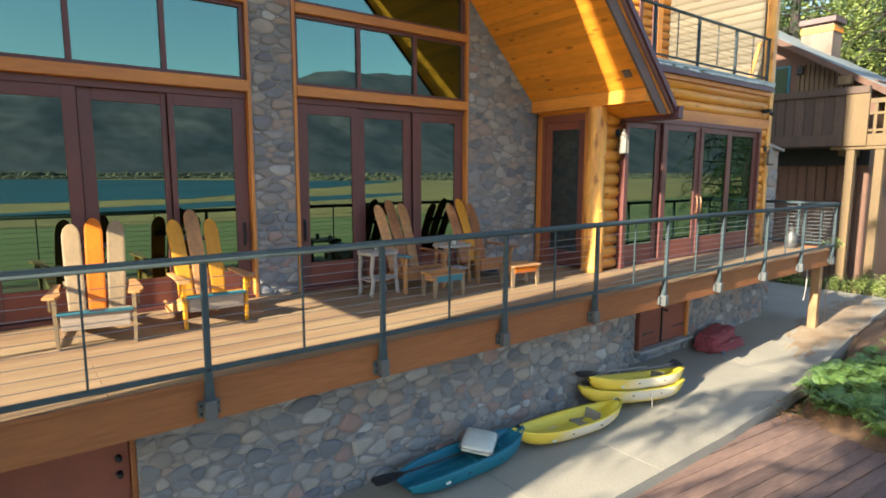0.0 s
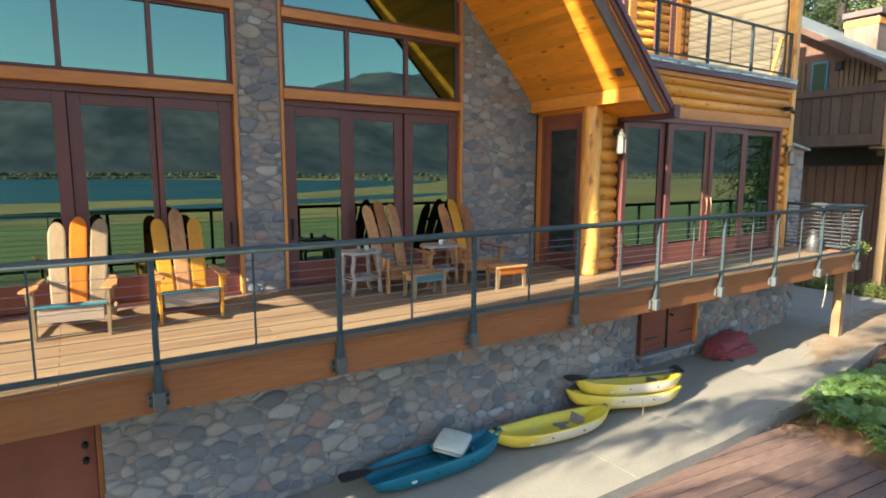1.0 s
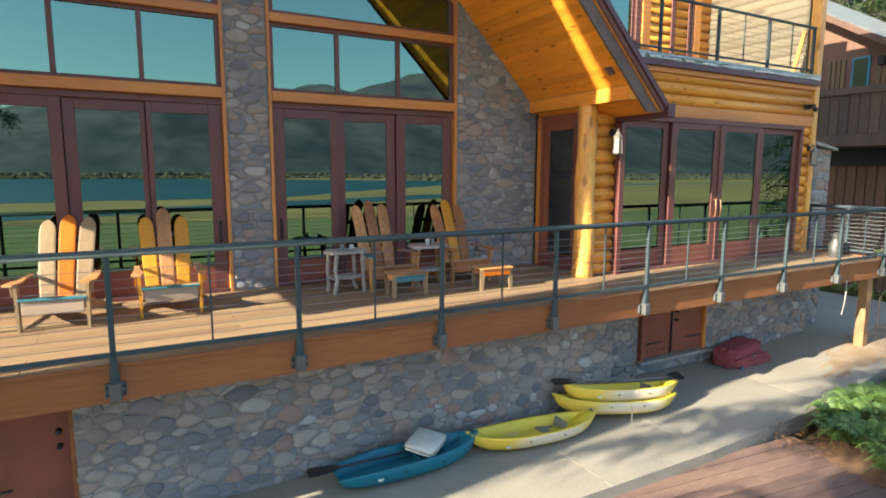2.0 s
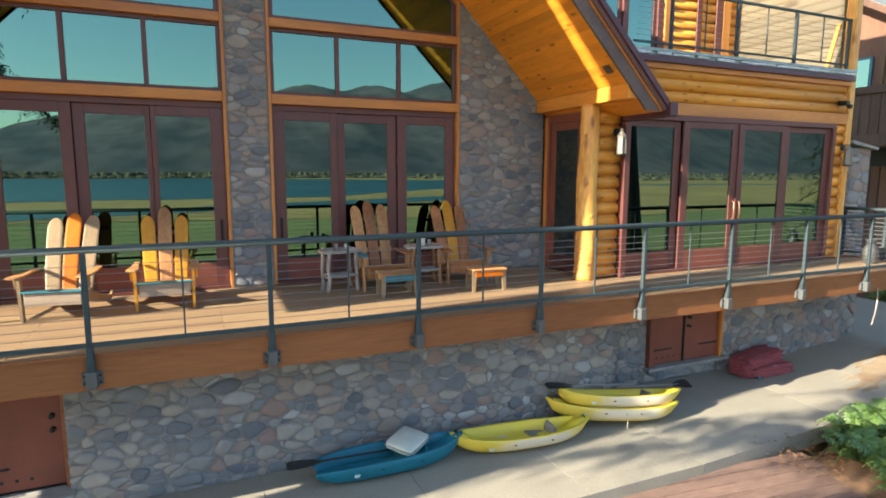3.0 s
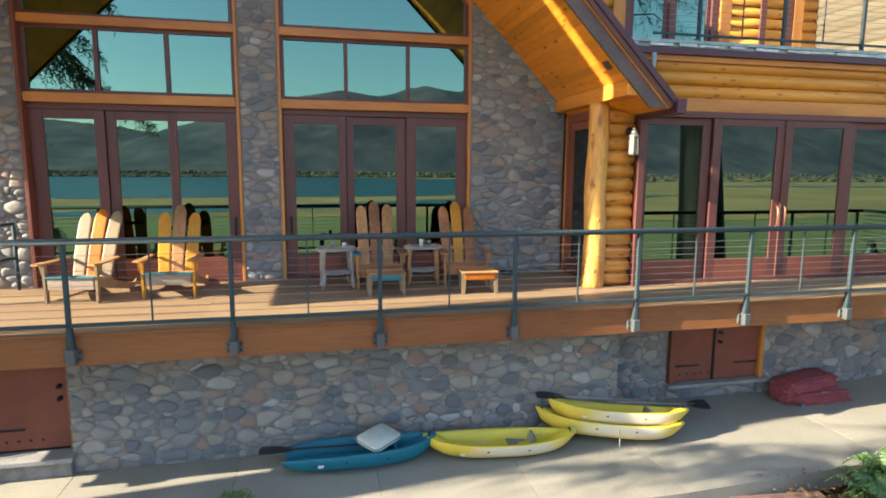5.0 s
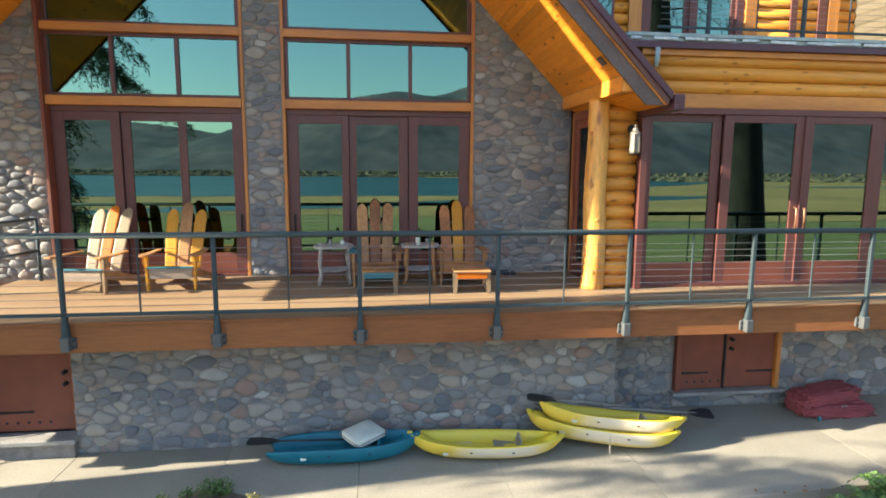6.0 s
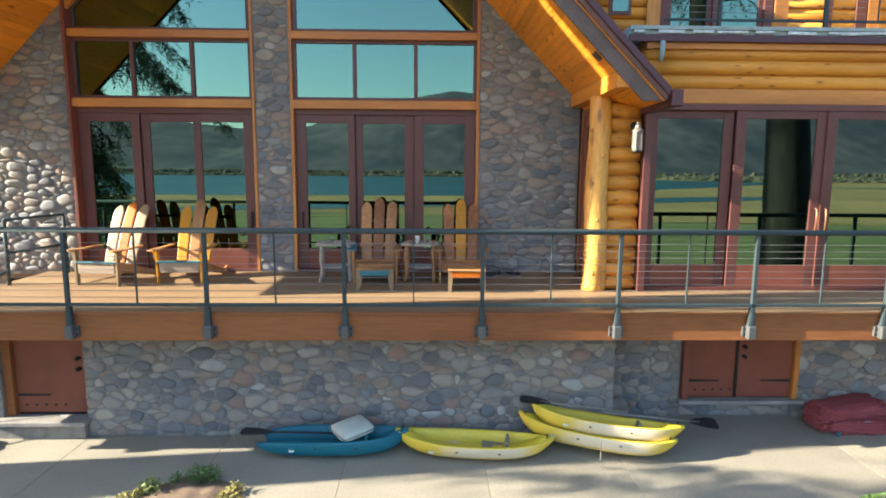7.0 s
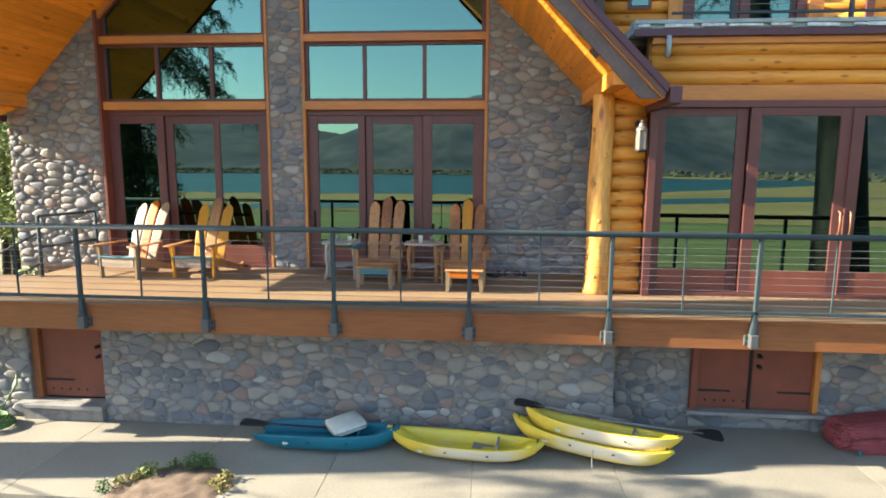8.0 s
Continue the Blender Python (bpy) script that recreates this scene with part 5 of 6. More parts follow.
def kayak(m, L, W, H, body, side, label, seat_mat, badge, blunt=0.06):
    c = thing("kayak", label, "kayak", "kayaks on the patio")
    c.matrix_world = m
    me = kayak_mesh(L, W, H, blunt)
    me.materials.append(body)
    me.materials.append(side)
    ob = part("hull", me, body, c)
    part("seat", moved(box(-0.17, 0.17, -0.17, 0.17, -0.02, 0.02, 0.015), pose(0.12 * L, 0, H * 0.50, 0, 6)), seat_mat, c, "moulded seat")
    part("seat_back", moved(box(-0.02, 0.02, -0.16, 0.16, 0.0, 0.17, 0.012), pose(0.12 * L + 0.19, 0, H * 0.5, 0, 14)), seat_mat, c)
    for s in (-1, 1):
        if s > 0 or blunt < 0.2:
            part("grab_handle", tube([(s * L * 0.455, -0.05, H + 0.085), (s * L * 0.46, 0, H + 0.12), (s * L * 0.455, 0.05, H + 0.085)], 0.010, 7), BLACK, c, "black grab handle")
        part("foot_well", moved(box(-0.22, 0.22, -0.035, 0.035, 0, 0.03, 0.01), pose(-0.18 * L, s * W * 0.17, H * 0.43)), side, c)
    if badge:
        bm = prism([(0, 0), (0.05, 0.0), (0.075, 0.02), (0.055, 0.04), (0.03, 0.03), (0.0, 0.045), (-0.02, 0.02)], "y", -0.002, 0.002)
        part("badge", moved(bm, pose(-0.27 * L, -W / 2 * 0.955, H * 0.55, -14)), badge, c, "small pale badge")
    for x in (-0.1 * L, 0.16 * L):
        part("scupper", moved(box(-0.02, 0.02, -0.003, 0.003, -0.01, 0.01, 0.002), pose(x, -W / 2 * 0.99, H * 0.72, -10)), BLACK, c)
    return c


kayak(pose(4.97, 5.88, 0.0, 0, 0, 0.5), 2.27, 0.66, 0.29, BLUE, BLUE, "blue plastic kayak lying on the patio with a cushion", BLUE, WHITE, 0.62)
kayak(pose(7.10, 5.78, 0.0, 0, 0, -6), 2.40, 0.64, 0.25, YELLOW, CREAMY, "yellow plastic kayak lying open on the patio", GREYPL, WHITE)
low_kayak = kayak(pose(8.96, 5.86, 0.06, -8, 3, -17), 2.38, 0.62, 0.26, YELLOW, CREAMY, "yellow kayak at the bottom of a stack of two", GREYPL, WHITE)
kayak(pose(9.12, 5.88, 0.235, -10, 3, -14), 2.30, 0.62, 0.26, YELLOW, CREAMY, "yellow kayak on top of another, paddles across it", GREYPL, WHITE)
part("cord", tube([(0.1, -0.36, 0.22), (0.1, -0.39, 0.12), (0.11, -0.37, -0.04)], 0.008, 6), DRIFT, low_kayak, "frayed pale cord")


def paddle(a, b, label, both=True, tilt=24, shaft=None):
    p = thing("paddle", label, "paddle", "kayak paddles")
    a, b = Vector(a), Vector(b)
    d = (b - a).normalized()
    part("shaft", tube([a + d * 0.30, b - d * 0.30], 0.016, 10), shaft or GREYPL, p, "" if shaft else "grey metal shaft", smooth=True)
    for e, s in ((a, 1), (b, -1)):
        if s > 0 or both:
            out = [(0.0, 0.02), (0.12, 0.07), (0.3, 0.105), (0.44, 0.105), (0.48, 0.07), (0.48, -0.07), (0.44, -0.105), (0.3, -0.105), (0.12, -0.07), (0.0, -0.02)]
            bm = bmesh.new()
            prism(out, "z", -0.008, 0.008, bm)
            for v in bm.verts:
                v.co.z += 0.35 * v.co.y ** 2 * 2
            x = -d * s
            side = Vector((0, 0, 1)).cross(x).normalized()
            m = Matrix((x, side, x.cross(side))).transposed().to_4x4()
            m.translation = e + d * s * 0.47
            part("blade", moved(bm, m @ Matrix.Rotation(radians(tilt if x.x > 0 else -tilt), 4, "X")), BLACK, p, "black paddle blade")
    return p


paddle((3.52, 6.02, 0.27), (5.4, 5.90, 0.285), "black-bladed paddle lying in the blue kayak", False, 2, BLACK)
paddle((7.88, 6.28, 0.68), (9.8, 5.90, 0.57), "paddle with a black blade across the stacked kayaks", False, 8)
paddle((11.02, 6.16, 0.30), (8.85, 5.95, 0.62), "paddle with a black blade jutting past the stacked kayaks", False)

cushion = thing("boat_cushion", "white square boat cushion lying on the blue kayak", "cushion")
bm = box(-0.28, 0.28, -0.24, 0.24, -0.05, 0.05, 0.045)
bmesh.ops.subdivide_edges(bm, edges=bm.edges[:], cuts=2, use_grid_fill=True)
for v in bm.verts:
    far = (abs(v.co.x / 0.29) ** 4 + abs(v.co.y / 0.25) ** 4) ** 0.25
    if far > 1:
        v.co.x, v.co.y = v.co.x / far, v.co.y / far
    v.co.z += 0.02 * (1 - (v.co.x / 0.31) ** 2) * (1 - (v.co.y / 0.26) ** 2) * (1 if v.co.z > 0 else -1)
part("pad", moved(bm, pose(5.24, 5.93, 0.36, 6, -5, 38)), WHITE, cushion, smooth=True)
bm = tube([(x, y, 0.0) for x, y in ((-0.26, -0.24), (0.26, -0.24), (0.282, -0.21), (0.282, 0.21), (0.26, 0.242), (-0.26, 0.242), (-0.284, 0.21), (-0.284, -0.21), (-0.26, -0.242))], 0.008, 6)
part("piping", moved(bm, pose(5.24, 5.93, 0.378, 6, -5, 38)), GREYPL, cushion, "grey piping")

# ---- folded tarpaulin ----
tarp = thing("folded_tarpaulin", "crumpled maroon canvas cover folded on the patio", "tarpaulin")


def crumple(cx, cy, cz, sx, sy, sz, turn, seed, tilt=0):
    bm = bmesh.new()
    bmesh.ops.create_cube(bm, size=2)
    bmesh.ops.subdivide_edges(bm, edges=bm.edges[:], cuts=22, use_grid_fill=True)
    for v in bm.verts:
        p = v.co.copy()
        r = (abs(p.x) ** 5 + abs(p.y) ** 4 + abs(p.z) ** 4) ** 0.22
        p = p / max(r, 0.2) * 1.0
        f = noise.noise((p.x * 2.2 + seed, p.y * 5, p.z * 5)) * 0.16 + abs(noise.noise((p.x * 5 + p.z * 4 + seed, p.y * 2, p.z * 6))) * 0.22 + noise.noise((p.x * 11, p.z * 13, seed)) * 0.06 - (1 - min(abs(noise.noise((p.x * 3.1 + seed, p.y * 3 - p.z * 2.4, seed * 2))) * 7, 1)) * 0.10
        p *= 1 + f - 0.08
        v.co = Vector((p.x * sx, p.y * sy, p.z * sz))
    return moved(bm, pose(cx, cy, cz, 0, tilt, turn))


part("bottom_fold", crumple(13.58, 6.58, 0.125, 0.66, 0.32, 0.135, -3, 1.0), TARP, tarp, smooth=True)
part("top_fold", crumple(13.50, 6.66, 0.34, 0.60, 0.28, 0.12, 4, 7.0, -6), TARP, tarp, smooth=True)
part("end_fold", crumple(13.02, 6.62, 0.17, 0.16, 0.26, 0.16, 0, 4.0), TARP, tarp, smooth=True)
part("buckle", box(13.06, 13.11, 6.22, 6.26, 0.02, 0.10, 0.01), TEAL, tarp, "pale teal buckle")
tarp.location.z = 0.02
part("strap", tube([(13.4, 6.34, 0.20), (13.6, 6.32, 0.24), (13.8, 6.34, 0.22)], 0.014, 6), GREYPL, tarp, "grey strap")

# ---- small things on and by the deck ----
can = thing("milk_can", "dull metal milk can standing on the deck's far end", "can", at=(16.35, 6.25, DECK))
part("body", lathe([(0.14, 0), (0.15, 0.02), (0.15, 0.30), (0.09, 0.40), (0.085, 0.48), (0.11, 0.50)], 18), CANMETAL, can, smooth=True)
part("lid", lathe([(0.10, 0.50), (0.105, 0.53), (0.03, 0.545), (0.03, 0.57)], 16), CANMETAL, can)
hose = thing("hanging_cord", "pale cord hanging from the deck's beam", "cord")
part("cord", tube([(15.35, 5.46, 1.95), (15.33, 5.44, 1.7), (15.26, 5.42, 1.45), (15.18, 5.42, 1.2)], 0.013, 6), DRIFT, hose)
debris = thing("fallen_debris", "dry twigs and leaves blown against the doors", "leaves", kind="stuff")
rng = random.Random(8)
bm = bmesh.new()
for k in range(60):
    x, y = rng.uniform(10.2, 15.8), rng.uniform(6.82, 7.02)
    moved_leaf = moved(box(-0.03, 0.03, -0.012, 0.012, 0, 0.006), pose(x, y, DECK + 0.004, rng.uniform(-10, 10), rng.uniform(-10, 10), rng.uniform(0, 180)))
    merge(bm, moved_leaf)
part("leaves", bm, LITTER, debris)

# ---- plants ----


def frond(verts, faces, base, yaw, length, rise, rng):
    """An arching fern frond with paired leaflets."""
    d = Vector((math.cos(yaw), math.sin(yaw), 0))
    side = Vector((-d.y, d.x, 0))
    n = 11
    prev = None
    for i in range(n + 1):
        s = i / n
        p = Vector(base) + d * (length * s) + Vector((0, 0, rise * math.sin(s * 2.1) - 0.12 * s * s))
        if prev is not None and i > 1:
            w = length * 0.30 * math.sin(min(1, s * 1.15 + 0.08) * math.pi) ** 0.8 + 0.01
            for q in (-1, 1):
                o = len(verts)
                tip = p + side * q * w + d * w * 0.45 + Vector((0, 0, -0.18 * w + rng.uniform(-0.01, 0.02)))
                midw = (p - prev) * 0.42
                mid = p + (tip - p) * 0.5 + Vector((0, 0, 0.02))
                verts += [p - midw, mid - midw * 0.9, tip, mid + midw * 0.9, p + midw]
                faces.append((o, o + 1, o + 3, o + 4))
                faces.append((o + 1, o + 2, o + 3))
        prev = p


def fern_mesh(seed, fronds=15, size=0.62):
    rng = random.Random(seed)
    v, f = [], []
    for k in range(fronds):
        frond(v, f, (rng.uniform(-0.05, 0.05), rng.uniform(-0.05, 0.05), 0.0), k * 2.4 + rng.uniform(-0.3, 0.3), size * rng.uniform(0.6, 1.1), size * rng.uniform(0.35, 0.8), rng)
    me = bpy.data.meshes.new("fronds")
    me.from_pydata(v, [], f)
    me.materials.append(FERN)
    return me


FERNS = [fern_mesh(s, 15 + s, 0.6) for s in range(4)]


def fern(x, y, z, size, seed):
    t = thing("fern", "bright green fern growing beside the patio", "fern", "ferns in the beds", at=(x, y, z), turn=seed * 47 % 360)
    t.scale = (size, size, size)
    part("fronds", FERNS[seed % 4], FERN, t)


def mound(name, cx, cy, rx, ry, h, z, label, seed, soil=DIRT, lumps=0.05):
    bm = bmesh.new()
    bmesh.ops.create_grid(bm, x_segments=34, y_segments=34, size=1)
    drop = []
    for v in bm.verts:
        r = math.hypot(v.co.x, v.co.y)
        e = 1 + 0.16 * noise.noise((math.atan2(v.co.y, v.co.x) * 1.2, seed, 0))
        if r > e:
            drop.append(v)
        zz = h * max(0, 1 - (r / e) ** 3) + lumps * noise.noise((v.co.x * 6, v.co.y * 6, seed))
        v.co = Vector((cx + v.co.x * rx, cy + v.co.y * ry, z + zz))
    bmesh.ops.delete(bm, geom=drop, context="VERTS")
    return struct(name, bm, soil, label, "flower bed", smooth=True)


def leafy(verts, faces, c, r, count, size, rng, flat=0.8):
    """Small folded leaves scattered through a clump."""
    for k in range(count):
        a, b = rng.uniform(0, 6.283), math.acos(rng.uniform(-1, 1))
        q = r * rng.uniform(0.45, 1.05)
        p = Vector(c) + Vector((q * math.sin(b) * math.cos(a), q * math.sin(b) * math.sin(a), q * math.cos(b) * flat))
        d = Vector((rng.uniform(-1, 1), rng.uniform(-1, 1), rng.uniform(-0.5, 0.6))).normalized()
        s = d.cross(Vector((rng.uniform(-1, 1), rng.uniform(-1, 1), 1))).normalized()
        L, w = size * rng.uniform(0.7, 1.4), size * rng.uniform(0.3, 0.5)
        o = len(verts)
        verts += [p, p + d * L * 0.5 + s * w, p + d * L, p + d * L * 0.5 - s * w]
        faces.append((o, o + 1, o + 2, o + 3))


mound("ground_fern_bed", 13.1, 2.9, 2.6, 1.55, 0.26, -0.26, "reddish leaf-strewn bed full of ferns", 2.0)
rng = random.Random(31)
for k in range(50):
    a, r = rng.uniform(0, 6.283), math.sqrt(rng.random())
    x, y = 13.3 + 2.3 * r * math.cos(a), 2.95 + 1.25 * r * math.sin(a)
    if x < 11.5 and y > 3.2:
        continue
    if x < 12.0 and y > 3.6:
        continue
    fern(x, y, -0.08 + 0.06 * (1 - r), rng.uniform(0.5, 0.95), k)
for x, y, s in ((11.85, 3.75, 0.75), (12.3, 3.95, 0.9), (12.8, 4.05, 0.85), (13.5, 4.0, 0.85), (14.2, 3.9, 0.8), (11.55, 3.45, 0.9), (11.6, 3.0, 1.0), (11.5, 2.5, 1.0), (14.8, 3.8, 0.8), (15.5, 3.9, 0.8), (16.6, 3.9, 0.8), (15.0, 3.4, 1.0), (16.0, 3.4, 1.0)):
    fern(x, y, -0.06, s, int(x * 10))
earth = mound("ground_dusty_strip", 18.2, 5.62, 4.1, 0.80, 0.012, -0.004, "tan dust and dry needles trodden over the patio's end", 7.0, DUST, 0.012)
for v in earth.data.vertices:
    v.co.y += 0.10 * (v.co.x - 18.2)
    v.co.z += rise(v.co.x)
bank = mound("ground_fern_bank", 18.4, 4.3, 4.4, 0.75, 0.30, -0.22, "leaf-strewn bank along the patio's edge", 3.0)
for v in bank.data.vertices:
    v.co.y += 0.10 * (v.co.x - 18.4)
    v.co.z += rise(v.co.x)
for x, y, size in ((16.9, 3.95, 0.6), (17.7, 4.15, 0.65), (18.5, 4.2, 0.6), (19.3, 4.35, 0.65), (20.2, 4.4, 0.6), (18.1, 3.8, 0.7), (19.7, 3.9, 0.7)):
    fern(x, y, 0.16, size, int(x * 10))
litter = thing("leaf_litter", "rusty dry leaves scattered at the bed's edge", "leaves", kind="stuff")
lv, lf = [], []
for k in range(300):
    x, y = rng.gauss(11.2, 0.35), rng.gauss(3.75, 0.30)
    if rng.random() < 0.45:
        x, y = rng.uniform(14.8, 19), rng.uniform(4.5, 6.0)
    z = 0.006 if y > 4.22 + 0.1 * max(0, x - 11) else -0.12
    d = Vector((math.cos(k), math.sin(k), 0)) * rng.uniform(0.02, 0.05)
    s = Vector((-d.y, d.x, 0)) * 0.5
    o = len(lv)
    p = Vector((x, y, z + rng.uniform(0, 0.03)))
    lv += [p - d, p + s + Vector((0, 0, 0.01)), p + d, p - s]
    lf.append((o, o + 1, o + 2, o + 3))
for k in range(1700):
    x, y = rng.gauss(16.4, 1.5), rng.gauss(5.35, 0.28)
    if not (14.6 < x < 20.2 and 4.30 + 0.1 * (x - 11) < y < 6.2):
        continue
    a = rng.uniform(0, 6.283)
    d = Vector((math.cos(a), math.sin(a), 0)) * rng.uniform(0.015, 0.04)
    s = Vector((-d.y, d.x, 0)) * 0.35
    o = len(lv)
    p = Vector((x, y, 0.004 + rng.uniform(0, 0.008)))
    lv += [p - d, p + s, p + d, p - s]
    lf.append((o, o + 1, o + 2, o + 3))
me = bpy.data.meshes.new("leaves")
me.from_pydata(lv, [], lf)
part("leaves", me, LITTER, litter)

# island bed in the patio
mound("ground_island_bed", 3.15, 4.45, 0.86, 0.80, 0.07, -0.015, "small dirt bed let into the patio", 5.0, ISLE, 0.02)
rng = random.Random(77)
for x, y, r, n, green, leaf in ((2.72, 4.78, 0.15, 120, LEAF, 0.055), (3.22, 5.06, 0.17, 520, FERN, 0.028), (3.38, 5.08, 0.15, 420, FERN, 0.028), (2.95, 5.0, 0.10, 160, FERN, 0.03), (2.45, 4.52, 0.10, 120, GRASS, 0.04), (2.58, 4.66, 0.08, 100, GRASS, 0.04), (3.84, 4.78, 0.10, 120, GRASS, 0.04), (3.72, 4.62, 0.08, 90, GRASS, 0.04), (3.9, 4.5, 0.10, 90, GRASS, 0.04), (2.32, 4.36, 0.12, 160, FERN, 0.035)):
    t = thing("low_plant", "small leafy green plant in the patio bed", "plant", "plants in the patio bed", at=(x, y, 0.02))
    v, f = [], []
    leafy(v, f, (0, 0, r * 0.5), r, n, leaf, rng)
    me = bpy.data.meshes.new("leaves")
    me.from_pydata(v, [], f)
    part("leaves", me, green, t)
    part("stem", tube([(0, 0, -0.04), (0.01, 0.01, r)], 0.008, 5), BARK, t)
for k in range(9):
    a = k * 0.7
    pb = thing("pebble", "small grey stone on the bed's dirt", "stone", "pebbles in the bed", at=(3.3 + 0.7 * math.cos(a * 3.1), 4.3 + 0.45 * math.sin(a * 2.3), 0.035))
    bm = bmesh.new()
    bmesh.ops.create_icosphere(bm, subdivisions=2, radius=0.032)
    for v in bm.verts:
        v.co *= 1 + 0.25 * noise.noise(v.co * 20 + Vector((k, 0, 0)))
        v.co.z *= 0.6
    part("stone", bm, STONE_P, pb, smooth=True)

# hose coil by the cellar door
coil = thing("garden_hose", "green garden hose coiled on the patio by the wall", "hose")
pts = []
for k in range(150):
    a = k * 0.28
    r = 0.30 + 0.05 * math.sin(k * 0.31)
    pts.append((-0.80 + r * math.cos(a), 6.0 + r * 0.9 * math.sin(a), 0.02 + 0.0011 * k + 0.01 * math.sin(k * 1.7)))
part("coil", tube(pts, 0.016, 6), HOSE, coil, smooth=True)
part("end", tube([pts[-1], (-0.72, 6.2, 0.32), (-0.60, 6.36, 0.62), (-0.62, 6.40, 0.78)], 0.016, 6), HOSE, coil, smooth=True)

# potted shrub at the deck's far corner and shrubs past it


def shrub(x, y, z, r, n, size, seed, label, name="shrub", mt=LEAF, stems=4):
    t = thing(name, label, "shrub", at=(x, y, z))
    rng = random.Random(seed)
    v, f = [], []
    for k in range(stems + 2):
        c = (rng.uniform(-0.5, 0.5) * r, rng.uniform(-0.5, 0.5) * r, r * rng.uniform(0.5, 1.25))
        leafy(v, f, c, r * rng.uniform(0.45, 0.7), n // (stems + 2), size, rng)
    me = bpy.data.meshes.new("leaves")
    me.from_pydata(v, [], f)
    part("leaves", me, mt, t)
    for k in range(stems):
        part("stem", tube([(0, 0, -0.05), (rng.uniform(-0.2, 0.2) * r, rng.uniform(-0.2, 0.2) * r, r * 0.5), (rng.uniform(-0.5, 0.5) * r, rng.uniform(-0.5, 0.5) * r, r)], [0.02, 0.015, 0.008], 6), BARK, t)
    return t


shrub(17.32, 5.60, 2.15, 0.30, 520, 0.05, 4, "small light green shrub at the deck's corner")
part("trunk", tube([(17.35, 5.65, -0.1), (17.33, 5.66, 1.0), (17.32, 5.60, 2.5)], 0.014, 6), BARK, shrub(17.5, 5.9, 1.7, 0.2, 80, 0.09, 5, "slender green sapling beside the deck"))
bpy.data.objects["trunk"].matrix_parent_inverse = pose(17.5, 5.9, 1.7).inverted()
for k, (x, y, r) in enumerate(((23.0, 9.6, 0.45), (23.1, 8.8, 0.45), (23.0, 8.0, 0.45), (22.95, 7.2, 0.5), (22.9, 6.4, 0.6), (23.1, 5.7, 0.75), (22.9, 5.0, 0.75), (21.9, 4.2, 0.6), (23.4, 4.4, 0.8), (20.7, 3.8, 0.6), (19.5, 3.5, 0.6), (18.3, 3.2, 0.6), (17.2, 3.1, 0.5), (16.4, 2.8, 0.5), (19.6, 2.5, 0.8), (18.6, 2.1, 0.8))):
    shrub(x, y, -0.1 if y > 4.2 else -0.45, r, 1800, 0.06, 40 + k, "sunlit green shrub in the border past the deck")
for k, (x, y, r) in enumerate(((-3.6, 11.0, 1.1), (-4.4, 14.5, 1.5), (-5.2, 17.0, 1.6), (-4.8, 12.0, 1.4), (-3.8, 13.0, 1.3), (-6.2, 11.8, 1.2), (-9.8, -8.2, 2.2), (-11.6, -9.6, 2.4))):
    shrub(x, y, -0.4, r, 1500, 0.13, 80 + k, "tall leafy shrub beyond the lodge's west end")
    shrub(x - 0.3, y + 0.2, 2.0, r, 1500, 0.13, 90 + k, "leafy tree crown beyond the lodge's west end", "small_tree")

for k, (x, y) in enumerate(((-5.7, 12.2), (-7.6, 14.0), (-9.5, 16.5))):
    t = shrub(x, y, 3.2 + 0.3 * k, 1.5 + 0.3 * k, 3600, 0.10, 300 + k, "leafy tree crown beyond the lodge's west end", "small_tree")
    part("trunk", tube([(0, 0, -3.8), (0.08, 0.05, -1.5), (0, 0, 1.2)], [0.14, 0.11, 0.06], 9), BARK, t, smooth=True)

